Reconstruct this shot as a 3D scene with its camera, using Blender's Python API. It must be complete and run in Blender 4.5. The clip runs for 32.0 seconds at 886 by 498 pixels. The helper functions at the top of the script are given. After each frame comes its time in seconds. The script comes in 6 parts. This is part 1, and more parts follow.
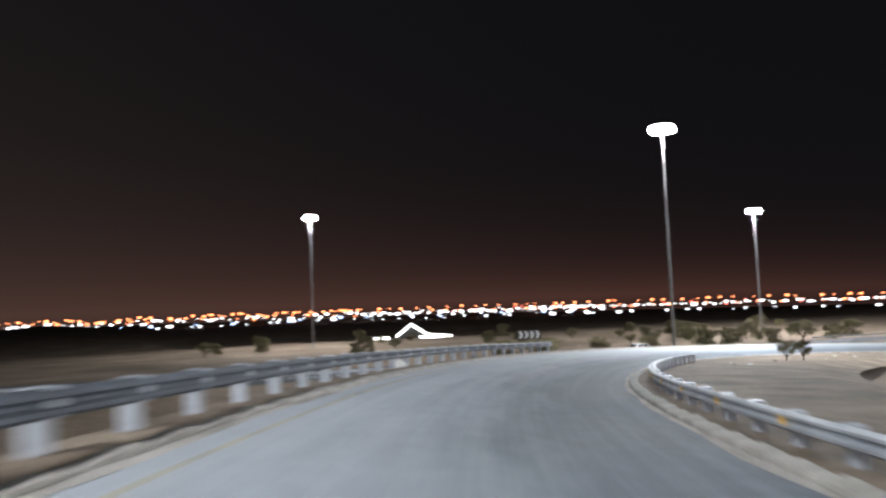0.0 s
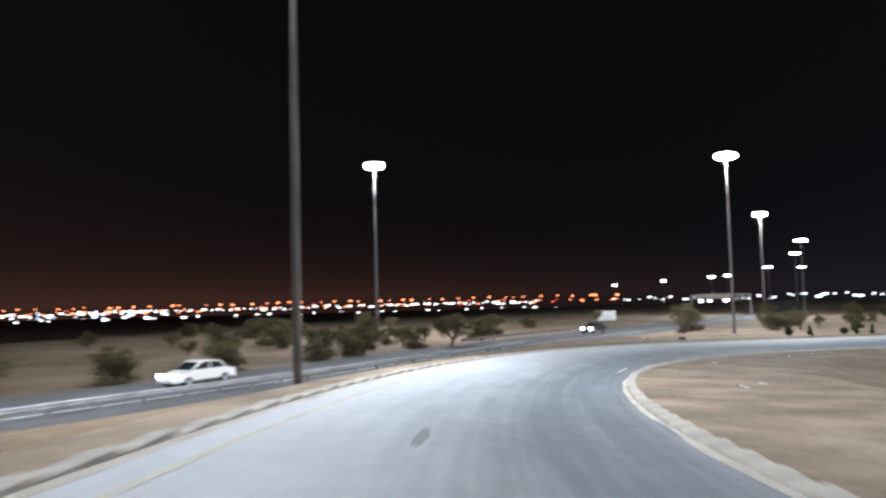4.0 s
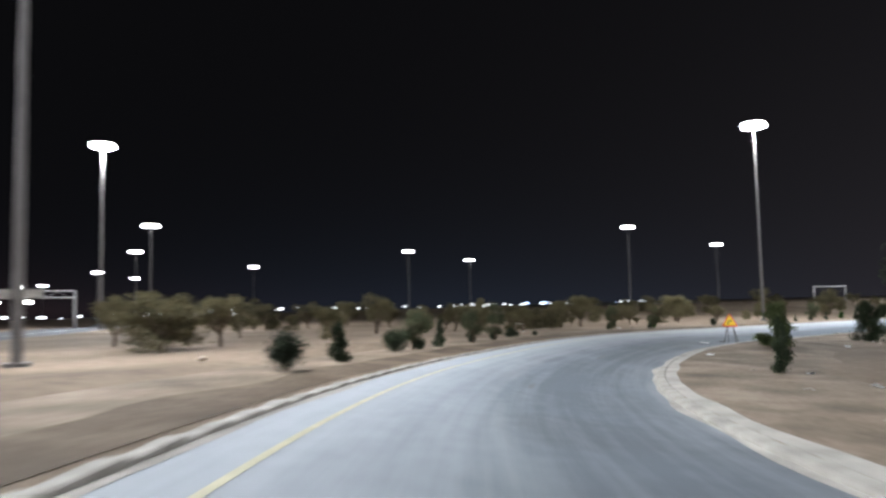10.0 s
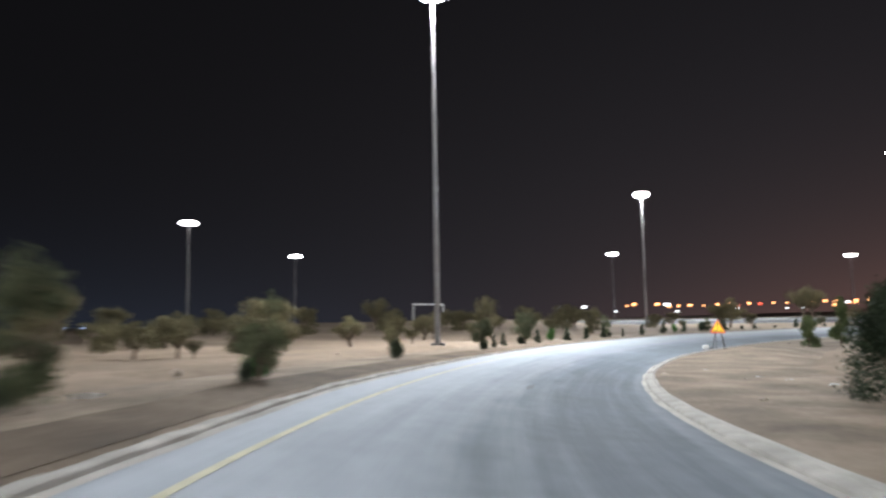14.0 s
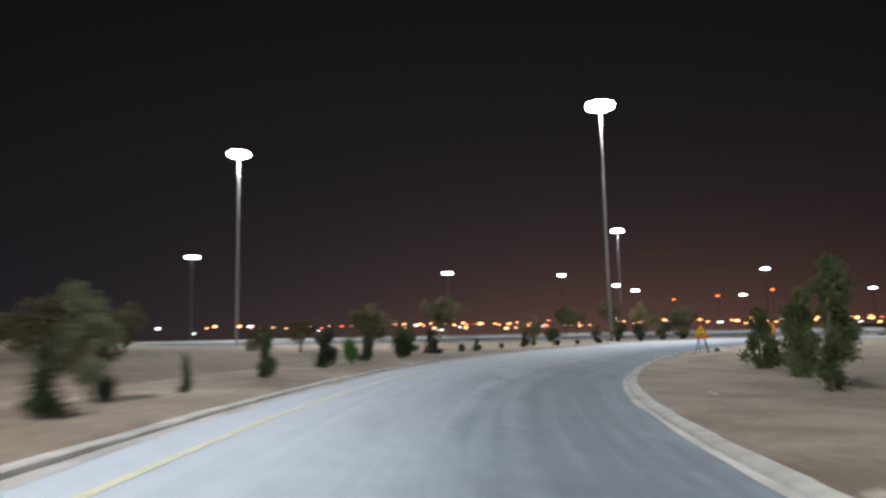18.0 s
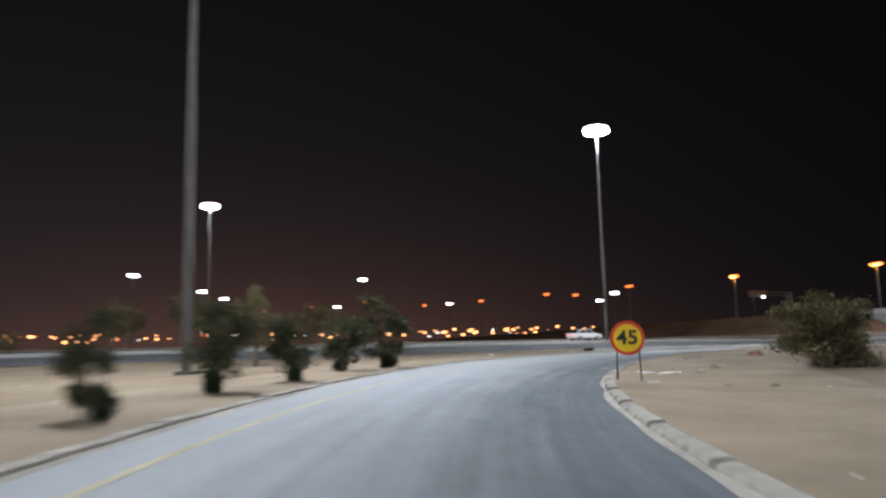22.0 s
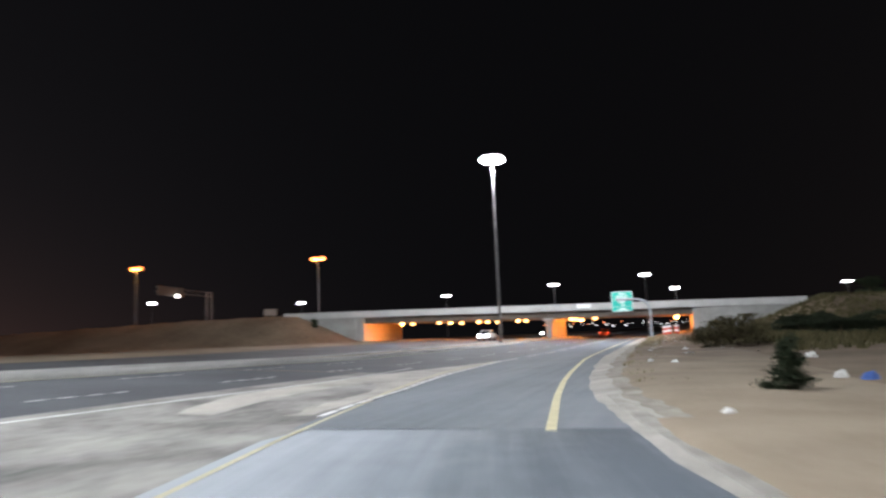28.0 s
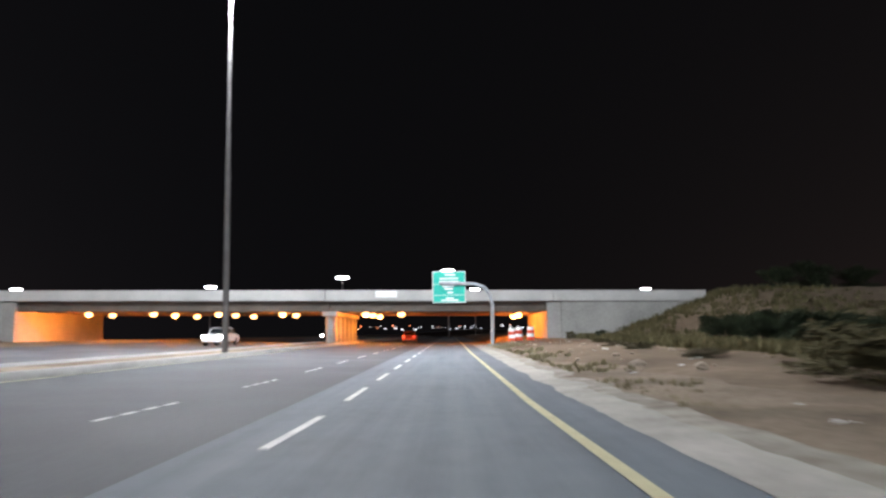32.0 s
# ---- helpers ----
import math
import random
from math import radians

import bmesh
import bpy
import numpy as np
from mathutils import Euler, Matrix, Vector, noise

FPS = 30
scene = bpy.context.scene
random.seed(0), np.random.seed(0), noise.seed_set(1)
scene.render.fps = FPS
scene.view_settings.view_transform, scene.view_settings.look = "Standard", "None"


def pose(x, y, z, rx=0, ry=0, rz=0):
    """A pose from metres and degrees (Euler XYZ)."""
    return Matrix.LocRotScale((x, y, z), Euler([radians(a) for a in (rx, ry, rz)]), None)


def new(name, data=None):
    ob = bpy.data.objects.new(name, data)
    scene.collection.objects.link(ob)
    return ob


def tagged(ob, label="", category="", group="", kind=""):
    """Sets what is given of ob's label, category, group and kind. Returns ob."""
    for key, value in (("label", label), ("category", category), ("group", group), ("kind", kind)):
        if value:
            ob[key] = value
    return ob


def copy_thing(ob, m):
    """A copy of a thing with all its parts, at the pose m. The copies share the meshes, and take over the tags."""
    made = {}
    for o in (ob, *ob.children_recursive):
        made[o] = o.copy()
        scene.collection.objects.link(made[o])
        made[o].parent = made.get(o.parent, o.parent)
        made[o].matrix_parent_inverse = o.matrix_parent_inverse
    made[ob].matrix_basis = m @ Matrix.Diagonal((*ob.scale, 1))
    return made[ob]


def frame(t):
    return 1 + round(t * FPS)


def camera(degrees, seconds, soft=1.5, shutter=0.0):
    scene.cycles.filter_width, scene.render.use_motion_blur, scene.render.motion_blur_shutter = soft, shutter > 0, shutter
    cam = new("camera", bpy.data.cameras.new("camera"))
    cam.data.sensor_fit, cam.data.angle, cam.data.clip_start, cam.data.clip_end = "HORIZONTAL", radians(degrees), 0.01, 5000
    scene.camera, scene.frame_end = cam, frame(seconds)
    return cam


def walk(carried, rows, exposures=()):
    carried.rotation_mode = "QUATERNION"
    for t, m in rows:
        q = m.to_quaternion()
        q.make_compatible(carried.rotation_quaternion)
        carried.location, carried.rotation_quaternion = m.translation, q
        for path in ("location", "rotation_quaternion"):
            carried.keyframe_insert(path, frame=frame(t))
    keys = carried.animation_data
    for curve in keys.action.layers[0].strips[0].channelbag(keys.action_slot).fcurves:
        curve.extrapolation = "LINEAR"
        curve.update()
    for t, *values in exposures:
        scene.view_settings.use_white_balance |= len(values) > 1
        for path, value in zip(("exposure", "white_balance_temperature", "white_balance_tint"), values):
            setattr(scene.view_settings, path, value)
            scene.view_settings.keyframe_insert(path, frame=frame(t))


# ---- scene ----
cam = camera(62.70, 32.0, soft=2.5, shutter=0.9)
PATH = [
    (0.0, pose(-0.000, -0.000, 10.566, 94.051, 2.009, -0.000)),
    (0.5, pose(0.097, 6.833, 10.211, 94.061, 1.895, -4.106)),
    (1.0, pose(0.624, 13.625, 9.854, 93.915, 1.835, -8.348)),
    (1.5, pose(1.621, 20.344, 9.499, 93.824, 1.762, -12.560)),
    (2.0, pose(3.131, 26.951, 9.132, 93.680, 1.736, -16.815)),
    (2.5, pose(5.185, 33.401, 8.761, 93.523, 1.769, -21.023)),
    (3.0, pose(7.692, 39.665, 8.386, 93.533, 1.742, -25.142)),
    (3.5, pose(10.585, 45.713, 7.985, 93.435, 1.586, -29.099)),
    (4.0, pose(13.847, 51.508, 7.588, 93.572, 1.441, -33.015)),
    (4.5, pose(17.456, 57.018, 7.195, 93.614, 1.312, -36.938)),
    (5.0, pose(21.389, 62.226, 6.803, 93.455, 1.202, -40.835)),
    (5.5, pose(25.619, 67.112, 6.407, 93.212, 1.115, -44.657)),
    (6.0, pose(30.133, 71.664, 6.025, 93.247, 1.054, -48.455)),
    (6.5, pose(34.955, 75.858, 5.664, 93.315, 1.021, -52.595)),
    (7.0, pose(40.080, 79.675, 5.328, 93.389, 1.043, -57.045)),
    (7.5, pose(45.457, 83.100, 5.012, 93.503, 1.062, -61.467)),
    (8.0, pose(51.041, 86.083, 4.708, 93.616, 1.091, -65.899)),
    (8.5, pose(56.786, 88.604, 4.405, 93.801, 1.105, -70.293)),
    (9.0, pose(62.657, 90.662, 4.090, 93.912, 1.100, -74.679)),
    (9.5, pose(68.622, 92.287, 3.761, 93.998, 1.225, -78.819)),
    (10.0, pose(74.650, 93.467, 3.457, 94.202, 1.219, -82.995)),
    (10.5, pose(80.725, 94.223, 3.184, 94.390, 1.044, -87.151)),
    (11.0, pose(86.824, 94.560, 2.938, 94.575, 0.881, -91.271)),
    (11.5, pose(92.902, 94.469, 2.722, 94.747, 0.872, -95.343)),
    (12.0, pose(98.935, 93.910, 2.544, 94.964, 0.865, -99.547)),
    (12.5, pose(104.915, 92.870, 2.417, 95.140, 0.895, -103.762)),
    (13.0, pose(110.812, 91.342, 2.327, 95.327, 0.902, -108.108)),
    (13.5, pose(116.608, 89.353, 2.237, 95.476, 0.861, -112.353)),
    (14.0, pose(122.286, 86.950, 2.082, 95.634, 0.958, -116.606)),
    (14.5, pose(127.795, 84.145, 1.921, 95.823, 1.033, -120.683)),
    (15.0, pose(133.092, 80.965, 1.776, 96.089, 1.055, -124.659)),
    (15.5, pose(138.145, 77.432, 1.651, 96.297, 1.051, -128.625)),
    (16.0, pose(142.927, 73.577, 1.548, 96.401, 1.047, -132.647)),
    (16.5, pose(147.418, 69.433, 1.470, 96.442, 1.070, -136.734)),
    (17.0, pose(151.595, 65.039, 1.440, 96.583, 1.145, -140.809)),
    (17.5, pose(155.396, 60.408, 1.441, 96.736, 1.093, -144.736)),
    (18.0, pose(158.825, 55.566, 1.433, 96.869, 1.127, -148.649)),
    (18.5, pose(161.921, 50.551, 1.423, 97.050, 1.241, -152.202)),
    (19.0, pose(164.693, 45.370, 1.430, 97.195, 1.344, -155.826)),
    (19.5, pose(167.130, 40.030, 1.452, 97.276, 1.327, -159.698)),
    (20.0, pose(169.192, 34.534, 1.471, 97.328, 1.187, -163.718)),
    (20.5, pose(170.831, 28.943, 1.486, 97.334, 1.220, -167.705)),
    (21.0, pose(172.044, 23.315, 1.512, 97.340, 1.243, -171.844)),
    (21.5, pose(172.818, 17.689, 1.554, 97.331, 1.285, -176.321)),
    (22.0, pose(173.137, 12.095, 1.578, 97.291, 1.301, -180.444)),
    (22.5, pose(173.064, 6.539, 1.610, 97.288, 1.365, -184.110)),
    (23.0, pose(172.655, 1.024, 1.654, 97.253, 1.427, -187.864)),
    (23.5, pose(171.924, -4.441, 1.699, 97.232, 1.432, -191.381)),
    (24.0, pose(170.875, -9.853, 1.723, 97.214, 1.459, -194.703)),
    (24.5, pose(169.478, -15.202, 1.748, 97.272, 1.504, -198.356)),
    (25.0, pose(167.622, -20.428, 1.777, 97.249, 1.657, -202.286)),
    (25.5, pose(165.532, -25.441, 1.790, 97.181, 1.780, -206.195)),
    (26.0, pose(163.211, -30.146, 1.795, 97.228, 1.881, -210.143)),
    (26.5, pose(160.646, -34.558, 1.786, 97.230, 1.970, -214.123)),
    (27.0, pose(157.813, -38.730, 1.770, 97.145, 2.057, -218.102)),
    (27.5, pose(154.685, -42.718, 1.757, 97.008, 2.151, -222.044)),
    (28.0, pose(151.262, -46.550, 1.747, 96.955, 2.264, -225.912)),
    (28.5, pose(147.590, -50.170, 1.741, 96.915, 2.171, -229.656)),
    (29.0, pose(143.684, -53.520, 1.741, 97.015, 1.903, -233.277)),
    (29.5, pose(139.610, -56.630, 1.739, 96.954, 1.686, -236.081)),
    (30.0, pose(135.419, -59.555, 1.736, 96.917, 1.446, -238.211)),
    (30.5, pose(131.113, -62.336, 1.730, 96.897, 1.123, -239.703)),
    (31.0, pose(126.730, -64.974, 1.723, 96.864, 1.027, -240.759)),
    (31.5, pose(122.248, -67.566, 1.706, 96.793, 0.983, -241.680)),
    (32.0, pose(117.644, -70.178, 1.678, 96.710, 0.963, -242.524)),
]
walk(cam, PATH, exposures=[(0, 0.95), (2, 0.75), (5, 0.1), (6, 0.0), (7, 0.1), (8, 0.4), (10, 0.3), (11, 0.3), (12, 0.5), (13, 0.75), (15, 0.2), (17, -0.35), (19, 0.45), (21, -0.05), (22, -0.3), (24, -0.15), (25, 0.15), (28, 0.1), (30, 0.15), (32, 0.2)])

# ---- night sky: black overhead, town glow low in two quarters ----
world = bpy.data.worlds.new("night_sky")
scene.world = world
world.use_nodes = True
wn, wl = world.node_tree.nodes, world.node_tree.links
wn.clear()
w_out, w_bg = wn.new("ShaderNodeOutputWorld"), wn.new("ShaderNodeBackground")
w_co, w_sep = wn.new("ShaderNodeTexCoord"), wn.new("ShaderNodeSeparateXYZ")
wl.new(w_co.outputs["Generated"], w_sep.inputs[0])


def wmath(op, a, b=None, clamp=False):
    n = wn.new("ShaderNodeMath")
    n.operation, n.use_clamp = op, clamp
    for i, v in enumerate((a, b)):
        if v is None:
            continue
        if hasattr(v, "links"):
            wl.new(v, n.inputs[i])
        else:
            n.inputs[i].default_value = v
    return n.outputs[0]


def glow(az, width, height):
    """A soft town glow: az is the heading in degrees, left of north."""
    gx, gy = -math.sin(radians(az)), math.cos(radians(az))
    d = wmath("ADD", wmath("MULTIPLY", w_sep.outputs[0], gx), wmath("MULTIPLY", w_sep.outputs[1], gy))
    side = wmath("POWER", wmath("MAXIMUM", wmath("ADD", wmath("MULTIPLY", d, 0.5), 0.5), 0.0), width)
    low = wmath("EXPONENT", wmath("MULTIPLY", wmath("ABSOLUTE", w_sep.outputs[2]), -height))
    return wmath("MULTIPLY", side, low)


def wmix(base, amount, colour):
    n = wn.new("ShaderNodeMix")
    n.data_type, n.blend_type = "RGBA", "ADD"
    wl.new(amount, n.inputs[0])
    if hasattr(base, "links"):
        wl.new(base, n.inputs[6])
    else:
        n.inputs[6].default_value = (*base, 1)
    n.inputs[7].default_value = (*colour, 1)
    return n.outputs[2]


sky = wmix((0.0026, 0.0026, 0.0031), glow(55, 8.0, 3.0), (0.0125, 0.0085, 0.0072))
sky = wmix(sky, glow(25, 7.0, 15.0), (0.024, 0.0100, 0.0068))
sky = wmix(sky, glow(-20, 12.0, 36.0), (0.021, 0.0080, 0.0055))
sky = wmix(sky, glow(-165, 20.0, 12.0), (0.080, 0.032, 0.019))
sky = wmix(sky, glow(-150, 6.0, 2.8), (0.0195, 0.0175, 0.0205))
sky = wmix(sky, glow(-85, 14.0, 14.0), (0.005, 0.008, 0.014))
wl.new(sky, w_bg.inputs[0])
w_bg.inputs[1].default_value = 1.0
wl.new(w_bg.outputs[0], w_out.inputs[0])

WHITE, SODIUM = (0.905, 0.95, 1.005), (1.0, 0.31, 0.05)


def lamp(name, place, watts, colour, radius):
    d = bpy.data.lights.new(name, "POINT")
    d.energy, d.color, d.shadow_soft_size = watts * 1.44, colour, radius * 1.2
    ob = new(name, d)
    ob.location = place
    return ob


# ---- materials ----
def material(name, colours, rough=0.8, metal=0.0, scale=3.0, fine=40.0, bump=0.25, stretch=(1, 1, 1), spec=0.5, spread=0.0):
    """A surface mottled at two scales between its colours, with fine relief."""
    m = bpy.data.materials.new(name)
    m.use_nodes = True
    n, l = m.node_tree.nodes, m.node_tree.links
    b = n["Principled BSDF"]
    b.inputs["Metallic"].default_value = metal
    b.inputs["Specular IOR Level"].default_value = spec
    co, mp = n.new("ShaderNodeTexCoord"), n.new("ShaderNodeMapping")
    mp.inputs["Scale"].default_value = stretch
    l.new(co.outputs["Object"], mp.inputs[0])
    big, small = n.new("ShaderNodeTexNoise"), n.new("ShaderNodeTexNoise")
    big.inputs["Scale"].default_value, big.inputs["Detail"].default_value = scale, 5
    small.inputs["Scale"].default_value, small.inputs["Detail"].default_value = fine, 3
    for q in (big, small):
        l.new(mp.outputs[0], q.inputs["Vector"])
    mix = n.new("ShaderNodeMath")
    mix.operation = "MULTIPLY_ADD"
    l.new(small.outputs[0], mix.inputs[0])
    mix.inputs[1].default_value = 0.45
    l.new(big.outputs[0], mix.inputs[2])
    ramp_n = n.new("ShaderNodeValToRGB")
    e = ramp_n.color_ramp.elements
    e[0].position, e[1].position = 0.50, 0.94
    e[0].color, e[1].color = (*colours[0], 1), (*colours[-1], 1)
    if len(colours) == 3:
        k = e.new(0.72)
        k.color = (*colours[1], 1)
    l.new(mix.outputs[0], ramp_n.inputs[0])
    out = ramp_n.outputs[0]
    if spread:
        info, hsv, k = n.new("ShaderNodeObjectInfo"), n.new("ShaderNodeHueSaturation"), n.new("ShaderNodeMapRange")
        k.inputs[3].default_value, k.inputs[4].default_value = 1 - spread, 1 + spread
        l.new(info.outputs["Random"], k.inputs[0])
        l.new(k.outputs[0], hsv.inputs["Value"])
        l.new(out, hsv.inputs["Color"])
        out = hsv.outputs[0]
    l.new(out, b.inputs["Base Color"])
    r = n.new("ShaderNodeMapRange")
    r.inputs[3].default_value, r.inputs[4].default_value = max(rough - 0.12, 0.02), min(rough + 0.12, 1)
    l.new(big.outputs[0], r.inputs[0])
    l.new(r.outputs[0], b.inputs["Roughness"])
    if bump:
        bn = n.new("ShaderNodeBump")
        bn.inputs["Strength"].default_value, bn.inputs["Distance"].default_value = bump, 0.02
        l.new(mix.outputs[0], bn.inputs["Height"])
        l.new(bn.outputs[0], b.inputs["Normal"])
    return m


def emitter(name, colour, power):
    m = bpy.data.materials.new(name)
    m.use_nodes = True
    b = m.node_tree.nodes["Principled BSDF"]
    b.inputs["Base Color"].default_value = (0.8, 0.8, 0.8, 1)
    b.inputs["Emission Color"].default_value = (*colour, 1)
    b.inputs["Emission Strength"].default_value = power
    return m




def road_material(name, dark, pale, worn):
    """Asphalt that is paler at the offsets across the road named in worn: (offset, paleness). Dust and wear, with
    headlight brightness painted in.
    """
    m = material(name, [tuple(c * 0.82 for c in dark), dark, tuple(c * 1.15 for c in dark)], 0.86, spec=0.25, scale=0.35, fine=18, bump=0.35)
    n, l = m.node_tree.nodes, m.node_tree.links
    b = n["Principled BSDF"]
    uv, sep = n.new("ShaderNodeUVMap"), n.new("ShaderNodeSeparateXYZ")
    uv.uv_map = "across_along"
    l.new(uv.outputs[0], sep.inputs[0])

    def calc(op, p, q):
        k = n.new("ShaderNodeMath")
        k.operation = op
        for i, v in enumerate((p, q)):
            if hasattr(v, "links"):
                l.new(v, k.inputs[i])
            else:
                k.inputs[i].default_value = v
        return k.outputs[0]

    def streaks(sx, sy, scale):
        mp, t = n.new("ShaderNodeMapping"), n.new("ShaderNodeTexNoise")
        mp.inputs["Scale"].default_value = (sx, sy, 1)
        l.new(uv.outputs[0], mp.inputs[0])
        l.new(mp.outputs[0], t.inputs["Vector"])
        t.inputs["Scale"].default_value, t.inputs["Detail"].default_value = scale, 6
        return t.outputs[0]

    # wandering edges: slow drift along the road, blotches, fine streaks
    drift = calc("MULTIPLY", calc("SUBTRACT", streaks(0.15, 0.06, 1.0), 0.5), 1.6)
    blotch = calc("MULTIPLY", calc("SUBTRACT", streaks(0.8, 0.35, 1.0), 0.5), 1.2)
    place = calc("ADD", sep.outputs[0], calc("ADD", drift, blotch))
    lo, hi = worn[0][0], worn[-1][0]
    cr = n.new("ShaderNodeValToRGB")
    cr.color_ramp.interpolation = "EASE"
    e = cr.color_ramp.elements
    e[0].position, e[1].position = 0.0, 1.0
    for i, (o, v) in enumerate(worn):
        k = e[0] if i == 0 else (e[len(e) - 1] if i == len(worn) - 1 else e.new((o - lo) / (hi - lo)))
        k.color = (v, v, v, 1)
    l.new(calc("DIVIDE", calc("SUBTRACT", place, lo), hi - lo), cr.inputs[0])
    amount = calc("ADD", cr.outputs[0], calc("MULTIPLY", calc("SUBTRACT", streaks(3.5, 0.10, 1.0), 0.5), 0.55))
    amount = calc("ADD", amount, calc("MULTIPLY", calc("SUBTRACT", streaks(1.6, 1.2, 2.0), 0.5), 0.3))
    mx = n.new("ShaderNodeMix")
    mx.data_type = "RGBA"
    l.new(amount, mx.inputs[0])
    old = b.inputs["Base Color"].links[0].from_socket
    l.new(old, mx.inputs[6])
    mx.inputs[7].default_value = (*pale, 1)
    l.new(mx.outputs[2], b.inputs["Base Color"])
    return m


# pale left, dark right: dust and wear, plus the headlight beam painted in
ASPHALT = road_material("worn_dusty_beamlit_asphalt", (0.116, 0.136, 0.159), (0.405, 0.437, 0.475), ((-3.9, 0.45), (-3.2, 0.2), (-2.4, 0.04), (-1.3, 0.03), (-0.5, 0.2), (0.1, 0.45), (0.7, 0.62), (1.4, 0.85), (2.2, 1.0), (3.6, 1.0)))
SLIP = road_material("worn_slip_lane_asphalt", (0.14, 0.160, 0.184), (0.31, 0.332, 0.36), ((-3.4, 0.5), (-2.2, 0.25), (-1.0, 0.12), (0.2, 0.3), (1.2, 0.2), (2.2, 0.22), (3.0, 0.1), (4.4, 0.1), (5.5, 0.1), (7.0, 0.1)))
KERB_DUST = material("pale_drifted_dust", [(0.30, 0.28, 0.25), (0.42, 0.395, 0.36), (0.52, 0.49, 0.45)], 0.9, scale=0.8, fine=9, bump=0.3, spec=0.2)
THIN_DUST = material("thin_dust_over_sand", [(0.20, 0.175, 0.14), (0.31, 0.28, 0.235), (0.43, 0.395, 0.34)], 0.9, scale=1.6, fine=9, bump=0.4, spec=0.2)
CAR_WHITE = material("white_car_paint", [(0.72, 0.72, 0.71), (0.8, 0.8, 0.79)], 0.25, bump=0)
CAR_DARK = material("dark_car_paint", [(0.03, 0.032, 0.036), (0.05, 0.052, 0.056)], 0.25, bump=0)
CAR_RED = material("dull_red_car_paint", [(0.25, 0.05, 0.04), (0.32, 0.07, 0.05)], 0.3, bump=0)
CANVAS = material("dark_tent_canvas", [(0.05, 0.045, 0.04), (0.09, 0.08, 0.07)], 0.9, scale=1, fine=8)
ASPHALT_DARK = material("dark_asphalt", [(0.055, 0.057, 0.064), (0.085, 0.088, 0.096), (0.12, 0.125, 0.13)], 0.85, spec=0.25, scale=0.3, fine=14, bump=0.3)
HIGHWAY = material("grey_highway_asphalt", [(0.062, 0.066, 0.074), (0.085, 0.090, 0.099), (0.118, 0.124, 0.134)], 0.84, spec=0.25, scale=0.3, fine=14, bump=0.3)
TAR = material("dark_tar_stain", [(0.10, 0.108, 0.12), (0.15, 0.16, 0.175)], 0.75, scale=3, fine=20, bump=0.2, spec=0.3)
GORE_DUST = material("dusty_gore_paving", [(0.13, 0.125, 0.12), (0.26, 0.25, 0.235), (0.38, 0.365, 0.34)], 0.9, scale=0.7, fine=5, bump=0.3, spec=0.2)
FRESH_YELLOW = material("bright_yellow_road_paint", [(0.52, 0.47, 0.28), (0.68, 0.62, 0.40)], 0.8, scale=3.0, fine=25, bump=0.2)
SAND = material("desert_sand", [(0.122, 0.089, 0.062), (0.195, 0.146, 0.105), (0.275, 0.213, 0.158)], 0.95, scale=0.12, fine=2.2, bump=0.5, spec=0.15)
VERGE = material("trodden_sandy_verge", [(0.118, 0.090, 0.064), (0.208, 0.161, 0.119), (0.31, 0.25, 0.19)], 0.95, scale=0.5, fine=7, bump=0.6, spec=0.15)


def paler_southwards(m, pale):
    """Blown dust makes the sand paler towards the highway, in drifts."""
    n, l = m.node_tree.nodes, m.node_tree.links
    b = n["Principled BSDF"]
    geo, sep, t, reach, mx = n.new("ShaderNodeNewGeometry"), n.new("ShaderNodeSeparateXYZ"), n.new("ShaderNodeTexNoise"), n.new("ShaderNodeMapRange"), n.new("ShaderNodeMix")
    l.new(geo.outputs["Position"], sep.inputs[0])
    l.new(geo.outputs["Position"], t.inputs["Vector"])
    t.inputs["Scale"].default_value, t.inputs["Detail"].default_value = 0.35, 7
    reach.inputs[1].default_value, reach.inputs[2].default_value = 46.0, 8.0
    reach.inputs[3].default_value, reach.inputs[4].default_value = 0.0, 1.05
    l.new(sep.outputs[1], reach.inputs[0])
    east = n.new("ShaderNodeMapRange")
    east.inputs[1].default_value, east.inputs[2].default_value = 112.0, 134.0
    l.new(sep.outputs[0], east.inputs[0])
    both, k = n.new("ShaderNodeMath"), n.new("ShaderNodeMath")
    both.operation = k.operation = "MULTIPLY"
    l.new(reach.outputs[0], both.inputs[0])
    l.new(east.outputs[0], both.inputs[1])
    l.new(both.outputs[0], k.inputs[0])
    l.new(t.outputs[0], k.inputs[1])
    mx.data_type = "RGBA"
    l.new(k.outputs[0], mx.inputs[0])
    l.new(b.inputs["Base Color"].links[0].from_socket, mx.inputs[6])
    mx.inputs[7].default_value = (*pale, 1)
    l.new(mx.outputs[2], b.inputs["Base Color"])


paler_southwards(SAND, (0.335, 0.272, 0.20))
paler_southwards(VERGE, (0.425, 0.35, 0.262))
SOIL = material("dark_trodden_soil", [(0.075, 0.055, 0.038), (0.122, 0.090, 0.063), (0.19, 0.145, 0.105)], 0.95, scale=0.6, fine=7, bump=0.5, spec=0.15)
KERB = material("sandy_concrete_kerb", [(0.24, 0.222, 0.195), (0.34, 0.32, 0.285), (0.44, 0.415, 0.375)], 0.85, scale=2.0, fine=30, bump=0.4, spread=0.12)
CONCRETE = material("grey_bridge_concrete", [(0.22, 0.218, 0.208), (0.30, 0.297, 0.285), (0.36, 0.355, 0.34)], 0.85, scale=0.4, fine=6, bump=0.2)
